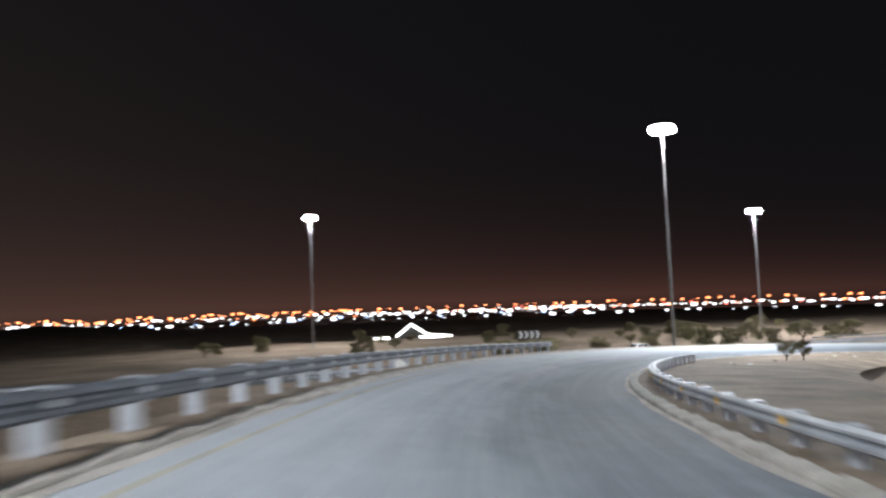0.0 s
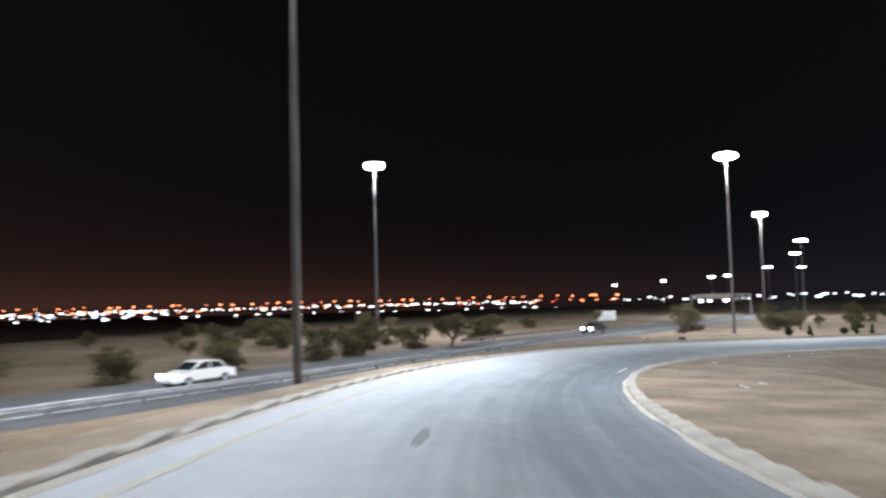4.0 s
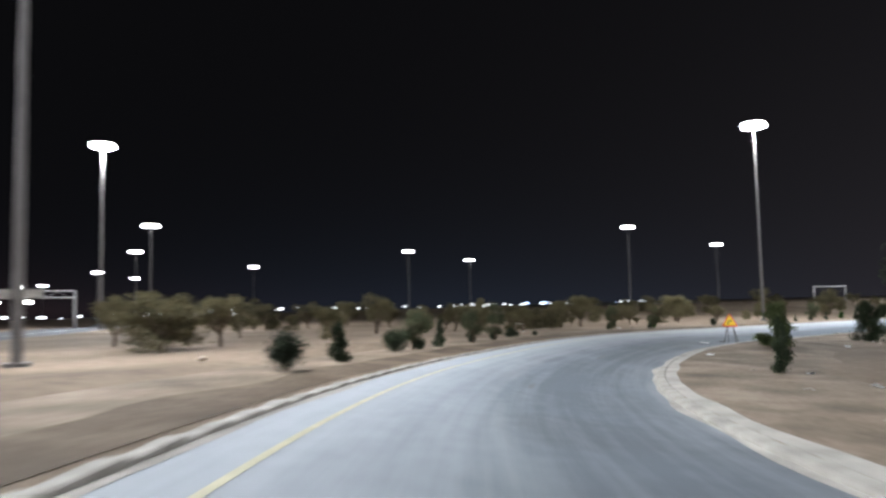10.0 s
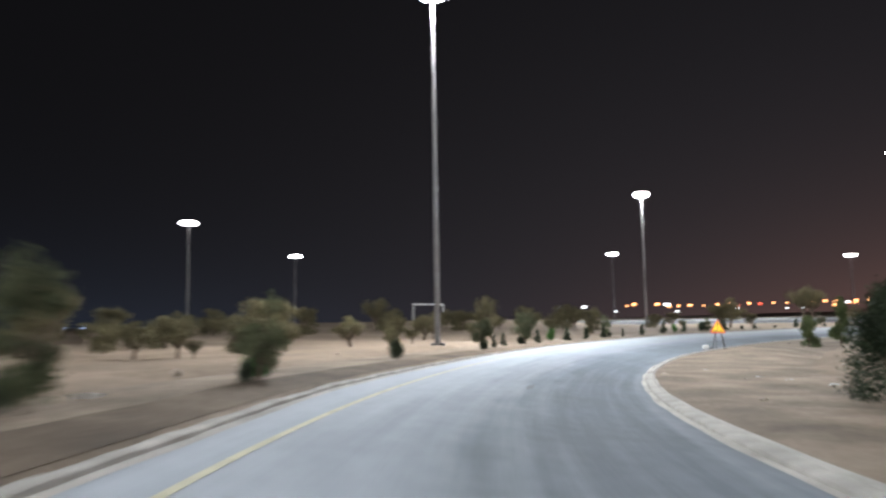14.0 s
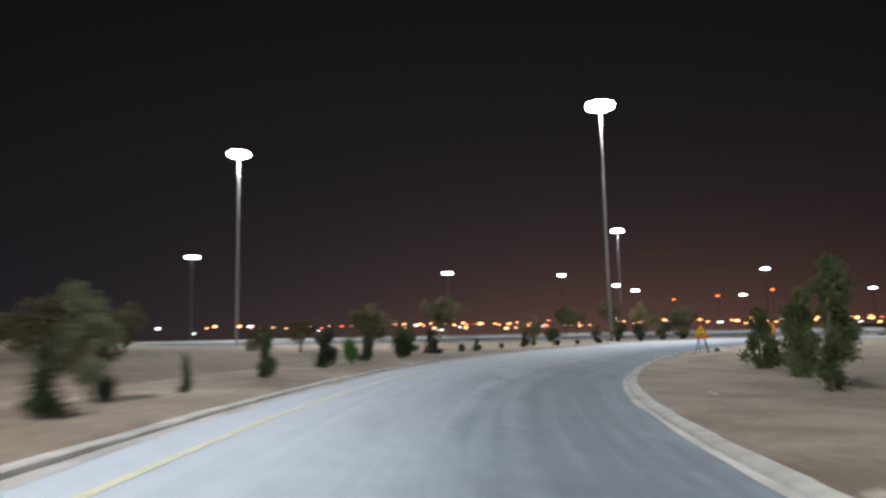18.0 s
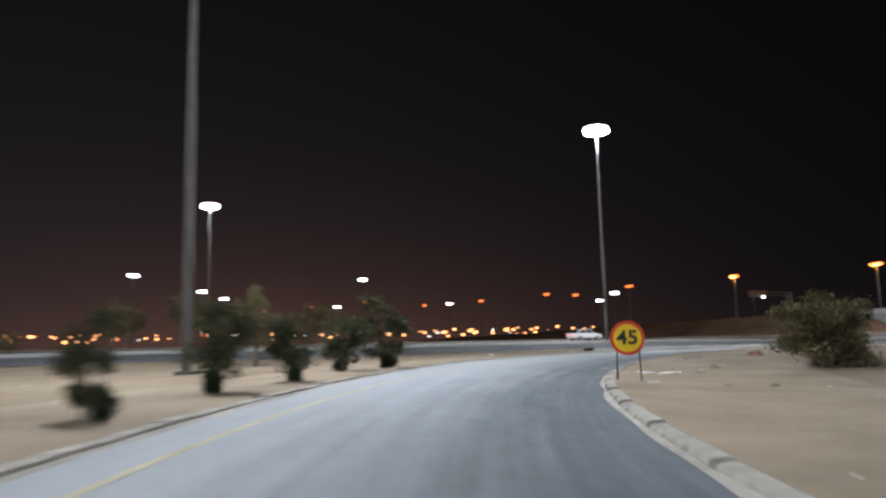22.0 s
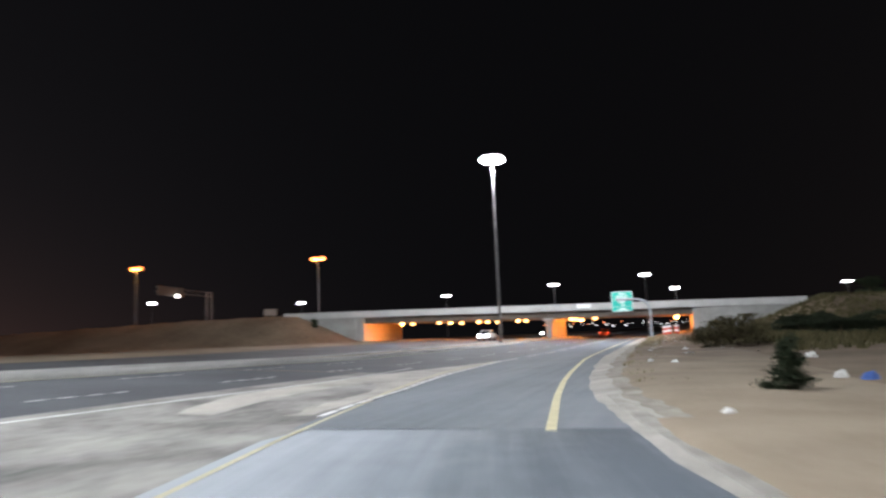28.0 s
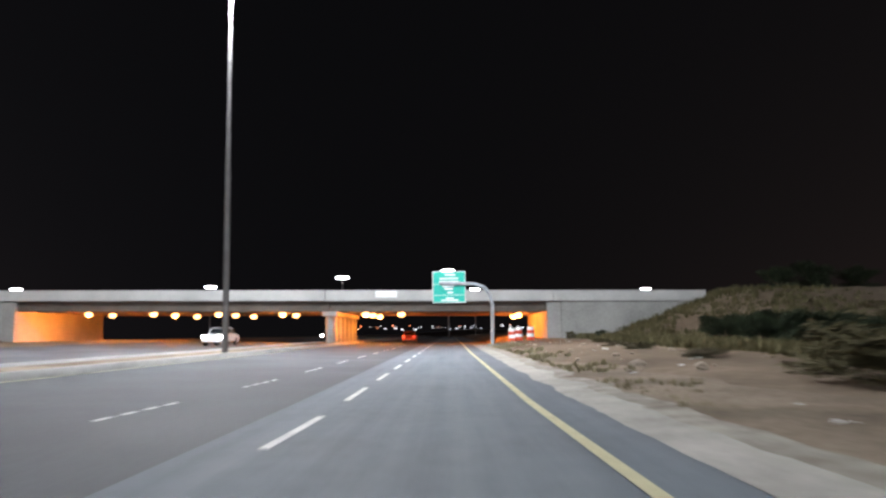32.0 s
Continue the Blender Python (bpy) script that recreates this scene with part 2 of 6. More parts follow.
CONCRETE_PALE = material("pale_parapet_concrete", [(0.38, 0.378, 0.37), (0.50, 0.495, 0.485)], 0.85, scale=0.5, fine=8, bump=0.2)
RAIL_STEEL = material("weathered_rail_steel", [(0.26, 0.275, 0.30), (0.36, 0.38, 0.41), (0.46, 0.48, 0.51)], 0.62, 0.15, scale=2, fine=24, bump=0.1)
# shade on the outer bend's beam is put into this darker rail steel
BEAM_SHADED = material("shaded_rail_beam", [(0.045, 0.052, 0.066), (0.075, 0.086, 0.106), (0.11, 0.124, 0.148)], 0.7, 0.3, scale=2, fine=24, bump=0.1)
GIRDER = material("dark_brown_girder", [(0.060, 0.048, 0.040), (0.092, 0.074, 0.062), (0.13, 0.105, 0.088)], 0.75, scale=0.5, fine=9, bump=0.15)
DRY_GRASS = material("dry_olive_grass", [(0.050, 0.046, 0.022), (0.092, 0.082, 0.042), (0.15, 0.13, 0.075)], 0.9, scale=2, fine=12, bump=0, spread=0.3, spec=0.1)
PALE_GRASS = material("bleached_dry_grass", [(0.13, 0.115, 0.07), (0.22, 0.195, 0.125), (0.32, 0.285, 0.19)], 0.9, scale=2, fine=12, bump=0, spread=0.3, spec=0.1)
STEEL = material("galvanised_steel", [(0.30, 0.32, 0.35), (0.44, 0.465, 0.50)], 0.55, 0.2, scale=3, fine=30, bump=0.1)
MAST = material("galvanised_mast", [(0.115, 0.11, 0.11), (0.18, 0.172, 0.172)], 0.55, 0.5, scale=1.5, fine=20, bump=0.1)
POST = material("dark_sign_post", [(0.05, 0.045, 0.04), (0.09, 0.08, 0.07)], 0.6, 0.4)
YELLOW_LINE = material("yellow_road_paint", [(0.42, 0.40, 0.28), (0.60, 0.56, 0.39)], 0.85, scale=3.0, fine=25, bump=0.2)
WORN_YELLOW = material("worn_off_yellow_paint", [(0.30, 0.305, 0.29), (0.46, 0.44, 0.34)], 0.85, scale=1.2, fine=25, bump=0.2)
WHITE_LINE = material("white_road_paint", [(0.45, 0.45, 0.44), (0.80, 0.80, 0.78)], 0.7, scale=3.0, fine=25, bump=0.2)
FRESH_WHITE = material("bright_white_road_paint", [(0.70, 0.71, 0.72), (0.86, 0.87, 0.88)], 0.7, scale=3.0, fine=25, bump=0.2)
SIGN_YELLOW = material("yellow_sign_sheeting", [(0.80, 0.52, 0.02), (0.90, 0.62, 0.03)], 0.35, scale=2, fine=9, bump=0.03)
DULL_PANEL = material("dull_weathered_panel", [(0.16, 0.13, 0.11), (0.24, 0.20, 0.17)], 0.7, scale=1, fine=8, bump=0.05)
SIGN_RED = material("red_sign_border", [(0.55, 0.05, 0.02), (0.70, 0.08, 0.03)], 0.4, scale=3, fine=12, bump=0.03)
SIGN_GREEN = material("green_sign_sheeting", [(0.0, 0.36, 0.28), (0.0, 0.46, 0.36)], 0.4, scale=1, fine=6, bump=0.02)
SIGN_WHITE = material("white_sign_sheeting", [(0.78, 0.80, 0.80), (0.88, 0.9, 0.9)], 0.4, bump=0.02)
BLACK = material("black_sign_paint", [(0.012, 0.012, 0.012), (0.025, 0.024, 0.022)], 0.6, bump=0.05)
RUBBER = material("tyre_rubber", [(0.018, 0.018, 0.018), (0.035, 0.034, 0.032)], 0.85, bump=0.3)
GLASS_DARK = material("car_glass", [(0.015, 0.018, 0.02), (0.02, 0.023, 0.026)], 0.08, bump=0)
BLUE_BAG = material("blue_plastic_bag", [(0.03, 0.08, 0.30), (0.08, 0.16, 0.45)], 0.5, scale=6, fine=30)
DARK_BAG = material("dark_plastic_bag", [(0.02, 0.022, 0.024), (0.05, 0.052, 0.055)], 0.45, scale=6, fine=30)
SACKCLOTH = material("reddish_sackcloth", [(0.20, 0.10, 0.07), (0.32, 0.18, 0.13)], 0.9, scale=5, fine=40, bump=0.5)
LITTER = material("scrap_paper_and_plastic", [(0.55, 0.55, 0.53), (0.82, 0.82, 0.80)], 0.7, scale=6, fine=30, spread=0.2)
STONE = material("pale_stone", [(0.28, 0.23, 0.18), (0.45, 0.39, 0.32)], 0.9, scale=3, fine=20, bump=0.6, spread=0.25)
DARK_ROCK = material("dark_grey_rock", [(0.05, 0.046, 0.042), (0.11, 0.10, 0.09)], 0.9, scale=3, fine=20, bump=0.6)
BARK = material("grey_brown_bark", [(0.07, 0.05, 0.035), (0.16, 0.12, 0.085)], 0.95, scale=6, fine=30, bump=0.7)
LEAF_DARK = material("dark_green_leaves", [(0.011, 0.018, 0.008), (0.023, 0.034, 0.016), (0.040, 0.054, 0.027)], 0.75, scale=4, fine=20, bump=0, spread=0.25, spec=0.25)
LEAF_FRESH = material("mid_green_leaves", [(0.034, 0.047, 0.017), (0.068, 0.086, 0.033), (0.11, 0.128, 0.058)], 0.8, scale=4, fine=20, bump=0, spread=0.2, spec=0.2)
LEAF_MID = material("dusty_green_leaves", [(0.036, 0.042, 0.020), (0.072, 0.080, 0.042), (0.12, 0.125, 0.075)], 0.8, scale=4, fine=20, bump=0, spread=0.25, spec=0.2)
LEAF_PALE = material("dusty_olive_leaves", [(0.058, 0.052, 0.027), (0.105, 0.092, 0.049), (0.155, 0.135, 0.08)], 0.85, scale=4, fine=20, bump=0, spread=0.25, spec=0.15)
LEAF_GREEN = material("bright_green_leaves", [(0.03, 0.085, 0.018), (0.06, 0.15, 0.03)], 0.75, scale=4, fine=20, bump=0, spread=0.2, spec=0.25)
LAMP_WHITE = emitter("white_floodlight_glow", (0.93, 0.95, 1.0), 22.0)
LAMP_FAR = emitter("white_floodlight_far_glow", (1.0, 0.97, 0.92), 14.0)
LAMP_SODIUM = emitter("sodium_lamp_glow", (1.0, 0.205, 0.03), 3.0)
LAMP_SOFFIT = emitter("underpass_lamp_glow", (1.0, 0.52, 0.20), 6.0)
FAR_AMBER = emitter("far_amber_light", (1.0, 0.40, 0.14), 6.5)
FAR_WHITE = emitter("far_white_light", (0.90, 0.95, 1.0), 4.5)
FAR_ORANGE = emitter("far_orange_light", (1.0, 0.27, 0.09), 5.0)
FAR_RED = emitter("far_red_light", (1.0, 0.12, 0.06), 3.0)
FAR_BLUE = emitter("far_blue_light", (0.45, 0.6, 1.0), 3.5)
HEADLIGHT = emitter("lit_headlight", (0.93, 0.97, 1.0), 40.0)
TAILLIGHT = emitter("lit_tail_light", (1.0, 0.06, 0.04), 2.5)
REFLECTOR = material("amber_reflector", [(0.8, 0.42, 0.03), (0.9, 0.55, 0.06)], 0.3, bump=0)


# ---- builders ----
def box(bm, x0, x1, y0, y1, z0, z1, bevel=0.0, m=None):
    vs = [bm.verts.new((x, y, z)) for z in (z0, z1) for y in (y0, y1) for x in (x0, x1)]
    fs = [bm.faces.new([vs[i] for i in f]) for f in ((0, 2, 3, 1), (4, 5, 7, 6), (0, 1, 5, 4), (2, 6, 7, 3), (0, 4, 6, 2), (1, 3, 7, 5))]
    if bevel:
        es = list({e for f in fs for e in f.edges})
        r = bmesh.ops.bevel(bm, geom=es, offset=bevel, segments=1, affect="EDGES", profile=0.5)
        vs = list({v for f in r["faces"] for v in f.verts} | {v for v in vs if v.is_valid})
    if m is not None:
        bmesh.ops.transform(bm, matrix=m, verts=vs)
    return bm


def tube(bm, a, b, r0, r1, n=10, caps=True):
    a, b = Vector(a), Vector(b)
    q = (b - a).to_track_quat("Z", "Y").to_matrix()
    rings = []
    for p, r in ((a, r0), (b, r1)):
        rings.append([bm.verts.new(p + q @ Vector((r * math.cos(2 * math.pi * i / n), r * math.sin(2 * math.pi * i / n), 0))) for i in range(n)])
    for i in range(n):
        f = bm.faces.new((rings[0][i], rings[0][(i + 1) % n], rings[1][(i + 1) % n], rings[1][i]))
        f.smooth = True
    if caps:
        for ring, flip in ((rings[0], -1), (rings[1], 1)):
            bm.faces.new([bm.verts.new(v.co) for v in ring][::flip])
    return bm


def prism(bm, outline, y0, y1):
    """An outline in x, z pushed from y0 to y1."""
    a = [bm.verts.new((x, y0, z)) for x, z in outline]
    b = [bm.verts.new((x, y1, z)) for x, z in outline]
    n = len(outline)
    bm.faces.new(a)
    bm.faces.new(b[::-1])
    for i in range(n):
        bm.faces.new((a[i], b[i], b[(i + 1) % n], a[(i + 1) % n]))
    return bm


def finish(bm, name, mat):
    bmesh.ops.recalc_face_normals(bm, faces=bm.faces)
    me = bpy.data.meshes.new(name)
    bm.to_mesh(me)
    bm.free()
    for m in (mat if isinstance(mat, (list, tuple)) else [mat]):
        me.materials.append(m)
    return me


def part(name, bm, mat, parent=None, label=""):
    ob = new(name, finish(bm, name, mat))
    if parent is not None:
        ob.parent = parent
    return tagged(ob, label)


def thing(name, label, category, m=None, group="", kind=""):
    ob = new(name)
    ob.empty_display_size = 0.2
    if m is not None:
        ob.matrix_basis = m
    return tagged(ob, label, category, group, kind)


def surface(name, verts, faces, mat, label="", category="", kind="structure", smooth=True):
    me = bpy.data.meshes.new(name)
    me.from_pydata([tuple(map(float, v)) for v in verts], [], faces)
    me.materials.append(mat)
    if smooth:
        me.polygons.foreach_set("use_smooth", [True] * len(me.polygons))
    me.update()
    return tagged(new(name, me), label, category, "", kind)


def frames(line):
    """Places, left normals of a plan line."""
    d = np.gradient(line[:, :2], axis=0)
    d /= np.linalg.norm(d, axis=1)[:, None]
    return d, np.stack([-d[:, 1], d[:, 0]], 1)


def ribbon(name, line, section, mat, label="", category="", kind="structure"):
    """A section of (left offset, height) or of arrays drawn along a line."""
    d, n = frames(line)
    rows = []
    for off, up in section:
        rows.append(np.column_stack([line[:, :2] + n * np.reshape(off, (-1, 1)), line[:, 2] + up]))
    k, m = len(rows), len(line)
    verts = np.stack(rows, 1).reshape(-1, 3)
    faces = [(i * k + j, (i + 1) * k + j, (i + 1) * k + j + 1, i * k + j + 1) for i in range(m - 1) for j in range(k - 1)]
    ob = surface(name, verts, faces, mat, label, category, kind)
    # plan coordinates of the strip: metres across and along
    run = np.r_[0, np.cumsum(np.linalg.norm(np.diff(line[:, :2], axis=0), axis=1))]
    across = np.stack([np.broadcast_to(np.asarray(off, float), (m,)) for off, up in section], 1).reshape(-1)
    flat_uv = np.column_stack([across, np.repeat(run, k)])
    uv = ob.data.uv_layers.new(name="across_along")
    ids = np.empty(len(ob.data.loops), int)
    ob.data.loops.foreach_get("vertex_index", ids)
    uv.data.foreach_set("uv", flat_uv[ids].astype(np.float32).ravel())
    return ob


# ---- plan ----
# the plan below is drawn in units of 1.2 m; the last lines turn it into metres
UNIT = 1.2
# ramp alignment: x, y, road level
RAMP = [(8.5, -38.0, 8.46), (2.2, -18.5, 8.26), (0.0, 0.0, 7.72), (2.6, 22.5, 6.52), (11.5, 42.9, 5.23), (25.1, 59.7, 3.93),
        (42.5, 71.7, 2.83), (62.2, 77.9, 1.79), (82.5, 78.3, 1.03), (101.9, 72.5, 0.65), (119.1, 61.3, 0.20), (132.4, 46.3, 0.10),
        (141.0, 28.8, 0.14), (144.3, 10.1, 0.22), (142.4, -8.2, 0.35), (136.0, -25.1, 0.39), (126.1, -38.8, 0.36), (112.9, -49.6, 0.36),
        (98.0, -58.5, 0.36)]


def spline(points, step):
    """Even points along a smooth curve through the given ones."""
    p = np.array(points, float)
    p = np.vstack([2 * p[0] - p[1], p, 2 * p[-1] - p[-2]])
    out = []
    for i in range(1, len(p) - 2):
        u = np.linspace(0, 1, 24, endpoint=False)[:, None]
        a, b, c, d = p[i - 1], p[i], p[i + 1], p[i + 2]
        out.append(0.5 * (2 * b + (c - a) * u + (2 * a - 5 * b + 4 * c - d) * u ** 2 + (3 * b - a - 3 * c + d) * u ** 3))
    out = np.vstack(out + [p[-2:-1]])
    s = np.r_[0, np.cumsum(np.linalg.norm(np.diff(out[:, :2], axis=0), axis=1))]
    k = np.linspace(0, s[-1], int(s[-1] / step) + 1)
    return np.stack([np.interp(k, s, out[:, j]) for j in range(out.shape[1])], 1)


ramp = spline(RAMP, 1.0)
# crossfall of the bend: the outer side lies higher
BANK = np.interp(np.arange(len(ramp)), [0, 262, 300, 322], [0.11, 0.11, 0.05, 0.0])


def tilt(off, first=0, last=None):
    """Rise of the banked road and its verges at an offset to the left."""
    b = BANK[first:last]
    return b * np.clip(np.broadcast_to(np.asarray(off, float), b.shape), -3.7, 3.7)


# highway frame: a point on the slip lane, its direction and its left
HX, HY, UX, UY = 105.6, -54.1, -0.892, -0.452


def hw_level(l, s=0.0):
    """The highway's surface: banked up to the left before the junction."""
    a = np.interp(s, [-22, 8], [1.0, 0.0])
    g0 = np.interp(l, [-8, 2.8, 10, 36, 60], [0.36, 0.36, 0.55, 1.25, 1.3])
    g1 = np.interp(l, [-8, 2.8, 6, 10, 36, 60], [0.36, 0.36, 0.70, 0.95, 1.4, 1.4])
    return g0 * (1 - a) + g1 * a + np.interp(s, [20, 70], [0.0, 0.2])


def hw(s, l, z=None):
    return (HX + s * UX - l * UY, HY + s * UY + l * UX, float(hw_level(l, s)) if z is None else z)


LOW = [(-23, 127, 1.4), (-15, 56.6, 2.85), (5, 67.9, 2.5), (25, 78.2, 2.05), (45, 87.7, 1.72), (65, 96.4, 1.40), (8, 84, 1.7), (30, 92, 1.5), (-22, 40, 4.2), (51, 119, 1.9), (80, 92, 1.15), (136, 66, 0.3), (192, -10, 0.5), (160, -5, 0.1), (129, -60, 0.1), (70, 10, 0.2),
       (35, 35, 1.2), (20, 10, 3.2), (30, -20, 1.2), (105, 40, -0.1), (200, 120, -0.2), (60, -30, 0.4), (300, 0, 0.0), (207, 22, 1.85), (222, 25, 1.7), (212, 10, 1.8), (180, 20, 0.8), (100, 300, -2.5), (-10, 222, -2.6), (-150, 150, -1.0), (-60, 200, -2.4)]


def levels(x, y):
    """The ground's height at arrays of places."""
    x, y = np.asarray(x, float), np.asarray(y, float)
    w = z = 0.0
    for a, b, c in LOW:
        k = 1.0 / ((x - a) ** 2 + (y - b) ** 2 + 60.0) ** 1.5
        w, z = w + k, z + k * c
    far = np.clip((np.hypot(x - 80, y - 20) - 260) / 400, 0, 1)
    z = z / w * (1 - far) - (np.maximum(y - 20, 0) * 0.0165 - np.maximum(20 - y, 0) * 0.013 + np.maximum(x - 80, 0) * 0.011) * far
    d, near, steep = np.full(x.shape, 1e9), np.zeros(x.shape), np.zeros(x.shape)
    for (px, py, pz), (lx, ly), b in zip(ramp[::2], frames(ramp)[1][::2], BANK[::2]):
        q = np.hypot(x - px, y - py)
        side = (x - px) * lx + (y - py) * ly
        steep = np.where(q < d, np.interp(px, [40, 62], [1.0, 0.0]) * (side > 0), steep)
        near = np.where(q < d, pz + b * np.clip(side, -3.7, 3.7), near)
        d = np.minimum(d, q)
    # the high first part of the ramp stands on an embankment
    k = np.clip((d - 6.5 + 3.2 * steep) / (15.0 - 9.0 * steep), 0, 1)
    k = k * k * (3 - 2 * k)
    z = (near - 0.02) * (1 - k) + z * k
    # the highway cut
    l = (x - HX) * -UY + (y - HY) * UX
    s = (x - HX) * UX + (y - HY) * UY
    lev = hw_level(l, s)
    k = np.clip((l - np.interp(s, [-70, -30, -8, 10], [1, 0, -1, -4.5])) / 3.0, 0, 1)
    k = k * np.clip((s + 480) / 150, 0, 1)
    z = z * (1 - k) + (lev - 0.06) * k
    # banks of the bridge approaches
    e = np.abs(s - 72.0)
    for run, top in ((l - 33.0, 5.2 - np.clip((l - 60) / 60, 0, 3)), (-9.0 - l, 4.4 - np.clip((-45 - l) / 10, 0, 4.4))):
        k = np.clip(run / 12.0, 0, 1) * np.clip((24.0 - e) / 14.0, 0, 1)
        z = np.where(k > 0, np.maximum(z, k * top), z)
    return z


# ---- ground: one sheet to the horizon ----
def steps(lo, hi, fine, reach):
    a = list(np.arange(lo, hi + 0.1, fine))
    g, left, right = fine, [], []
    p, q = a[0], a[-1]
    while p > -reach or q < reach:
        g *= 1.28
        p, q = p - g, q + g
        left.append(p)
        right.append(q)
    return np.array(left[::-1] + a + right)


gx, gy = steps(-45, 195, 2.0, 3800), steps(-130, 135, 2.0, 3800)
GX, GY = np.meshgrid(gx, gy)
GZ = levels(GX, GY)
rough_z = np.array([noise.noise((x * 0.16, y * 0.16, 0)) * 0.10 + noise.noise((x * 0.6, y * 0.6, 3)) * 0.04 for x, y in zip(GX.ravel(), GY.ravel())]).reshape(GX.shape)
road_d = np.min([np.hypot(GX - p[0], GY - p[1]) for p in ramp[::3]], axis=0)
GS, GL = (GX - HX) * UX + (GY - HY) * UY, (GX - HX) * -UY + (GY - HY) * UX
flat = np.clip((road_d - 7.5) / 4, 0, 1) * np.where((GL > -5) & (GL < 40), 0.25, 1)
GZ = GZ + rough_z * flat - np.where(road_d < 6.9, 0.28, 0) - np.where((GL > -3.2) & (GL < 9.2) & (GS > -14), 0.3, 0) - np.where((GL > 5.6) & (GL < 9.2) & (GS < 0), 0.1, 0)
nx = len(gx)
ground = surface("ground", np.column_stack([GX.ravel(), GY.ravel(), GZ.ravel()]),
                 [(j * nx + i, j * nx + i + 1, (j + 1) * nx + i + 1, (j + 1) * nx + i) for j in range(len(gy) - 1) for i in range(nx - 1)],
                 SAND, "pale brown desert sand with faint ruts", "ground")

# ---- the ramp ----
ramp_s = (ramp[:, 0] - HX) * UX + (ramp[:, 1] - HY) * UY
near_end = np.arange(len(ramp)) > 250
END = int(np.argmax(near_end & (ramp_s > -2.0)))
GORE = int(np.argmax(near_end & (ramp_s > -34.0)))
lane = ramp[:END]
rs = np.arange(len(lane), dtype=float)
left_edge = np.interp(rs, [0, 80, 112, 122, 154, 174, 194, 200, 224, 258, 266, 275, 294, 303, 312, END], [2.46, 2.46, 2.34, 2.16, 2.10, 2.08, 2.27, 2.50, 2.57, 2.52, 2.62, 2.86, 3.30, 3.24, 3.4, 3.4])
right_edge = np.interp(rs, [0, 58, 70, 80, 86, 116, 124, 130, 156, 178, 200, 214, 226, 240, 256, 266, 274, 285, 294, 303, 312, END], [-2.95, -2.93, -2.87, -2.85, -3.02, -2.98, -3.3, -3.44, -3.67, -3.6, -3.42, -3.15, -3.06, -3.12, -2.97, -2.6, -2.46, -2.2, -2.13, -2.18, -2.0, -2.0])
yellow = np.interp(rs, [0, 80, 112, 121, 150, 173, 194, 225, 255, 266, 274, 293, 303, 311, 327, END], [2.05, 2.05, 1.77, 1.5, 1.43, 1.4, 1.68, 2.0, 1.98, 2.06, 2.22, 2.34, 2.28, 2.42, 2.16, 2.3])
wob = np.array([noise.noise((s * 0.35, 0, 7)) for s in rs]) * 0.10
dip = np.interp(rs, [329, 331, END - 1], [0.0, -0.035, -0.06])
tail = np.interp(rs, [END - 16, END - 10], [0.0, -0.3])


def lay(name, section, mat, label, category, first=0, last=END):
    """A ribbon on the banked ramp; section: (offsets, heights) for the whole lane."""
    cut = [(np.broadcast_to(np.asarray(o, float), rs.shape)[first:last], np.broadcast_to(np.asarray(u, float), rs.shape)[first:last]) for o, u in section]
    return ribbon(name, lane[first:last], [(o, u + tilt(o, first, min(last, END))) for o, u in cut], mat, label, category)


lay("ramp_road", [(left_edge, dip), (1.2, dip), (0.0, dip), (-1.5, dip), (right_edge, dip)], ASPHALT, "worn dusty grey asphalt of the curved ramp with headlight brightness painted in", "road")
lay("edge_line", [(yellow + 0.04, 0.005), (yellow - 0.04, 0.005)], YELLOW_LINE, "faded yellow edge line on the ramp", "road marking", 138, GORE + 23)
lay("edge_line", [(yellow + 0.04, 0.005), (yellow - 0.04, 0.005)], WORN_YELLOW, "nearly worn off yellow edge line on the ramp", "road marking", 6, 139)
lay("edge_dash", [(-2.37, 0.005), (-2.43, 0.005)], WHITE_LINE, "short worn white line near the inner kerb", "road marking", 112, 116)
# low berms of sand inside the bend
berm = sum(a * np.exp(-((rs - int(np.argmin(np.hypot(lane[:, 0] - x, lane[:, 1] - y)))) / 7.0) ** 2) for x, y, a in ((102.7, 67.5, 0.34), (130.5, 41.6, 0.36), (140.5, 7.8, 0.22)))
fall = np.interp(rs, [GORE - 2, GORE + 9], [0.0, -0.06])
high = np.interp(rs, [0, 126, 150], [1.0, 1.0, 0.0])
lay("verge_left", [(left_edge + o, up + fall - high * drop) for o, up, drop in ((0.2, 0.02, 0.0), (0.3, 0.045, 0.0), (0.8, 0.02, 0.03), (1.8, 0.0, 0.3), (3.2, -0.02, 0.85), (5.2, -0.30, 1.6))], VERGE, "trodden sandy verge outside the kerb", "verge", 0, GORE + 10)
lay("soil_strip", [(left_edge + 0.28, 0.048), (left_edge + 0.8, 0.026 - high * 0.03), (left_edge + 1.25 + wob * 3.0, 0.018 - high * 0.10)], SOIL, "dark trodden soil beside the kerb", "verge", 112, 218)
lay("verge_right", [(right_edge - 0.02, -0.04 + tail), (right_edge - 0.20, 0.075 + tail), (right_edge - 0.42, 0.09 + tail), (right_edge - 1.2 + wob, 0.09 + berm * 0.5 + tail), (right_edge - 2.4, 0.06 + berm + tail), (right_edge - 4.6, 0.02 + berm * 0.7 + tail), (right_edge - 6.2, tail), (right_edge - 8.2, -0.35)], VERGE, "trodden sandy verge inside the kerb", "verge")
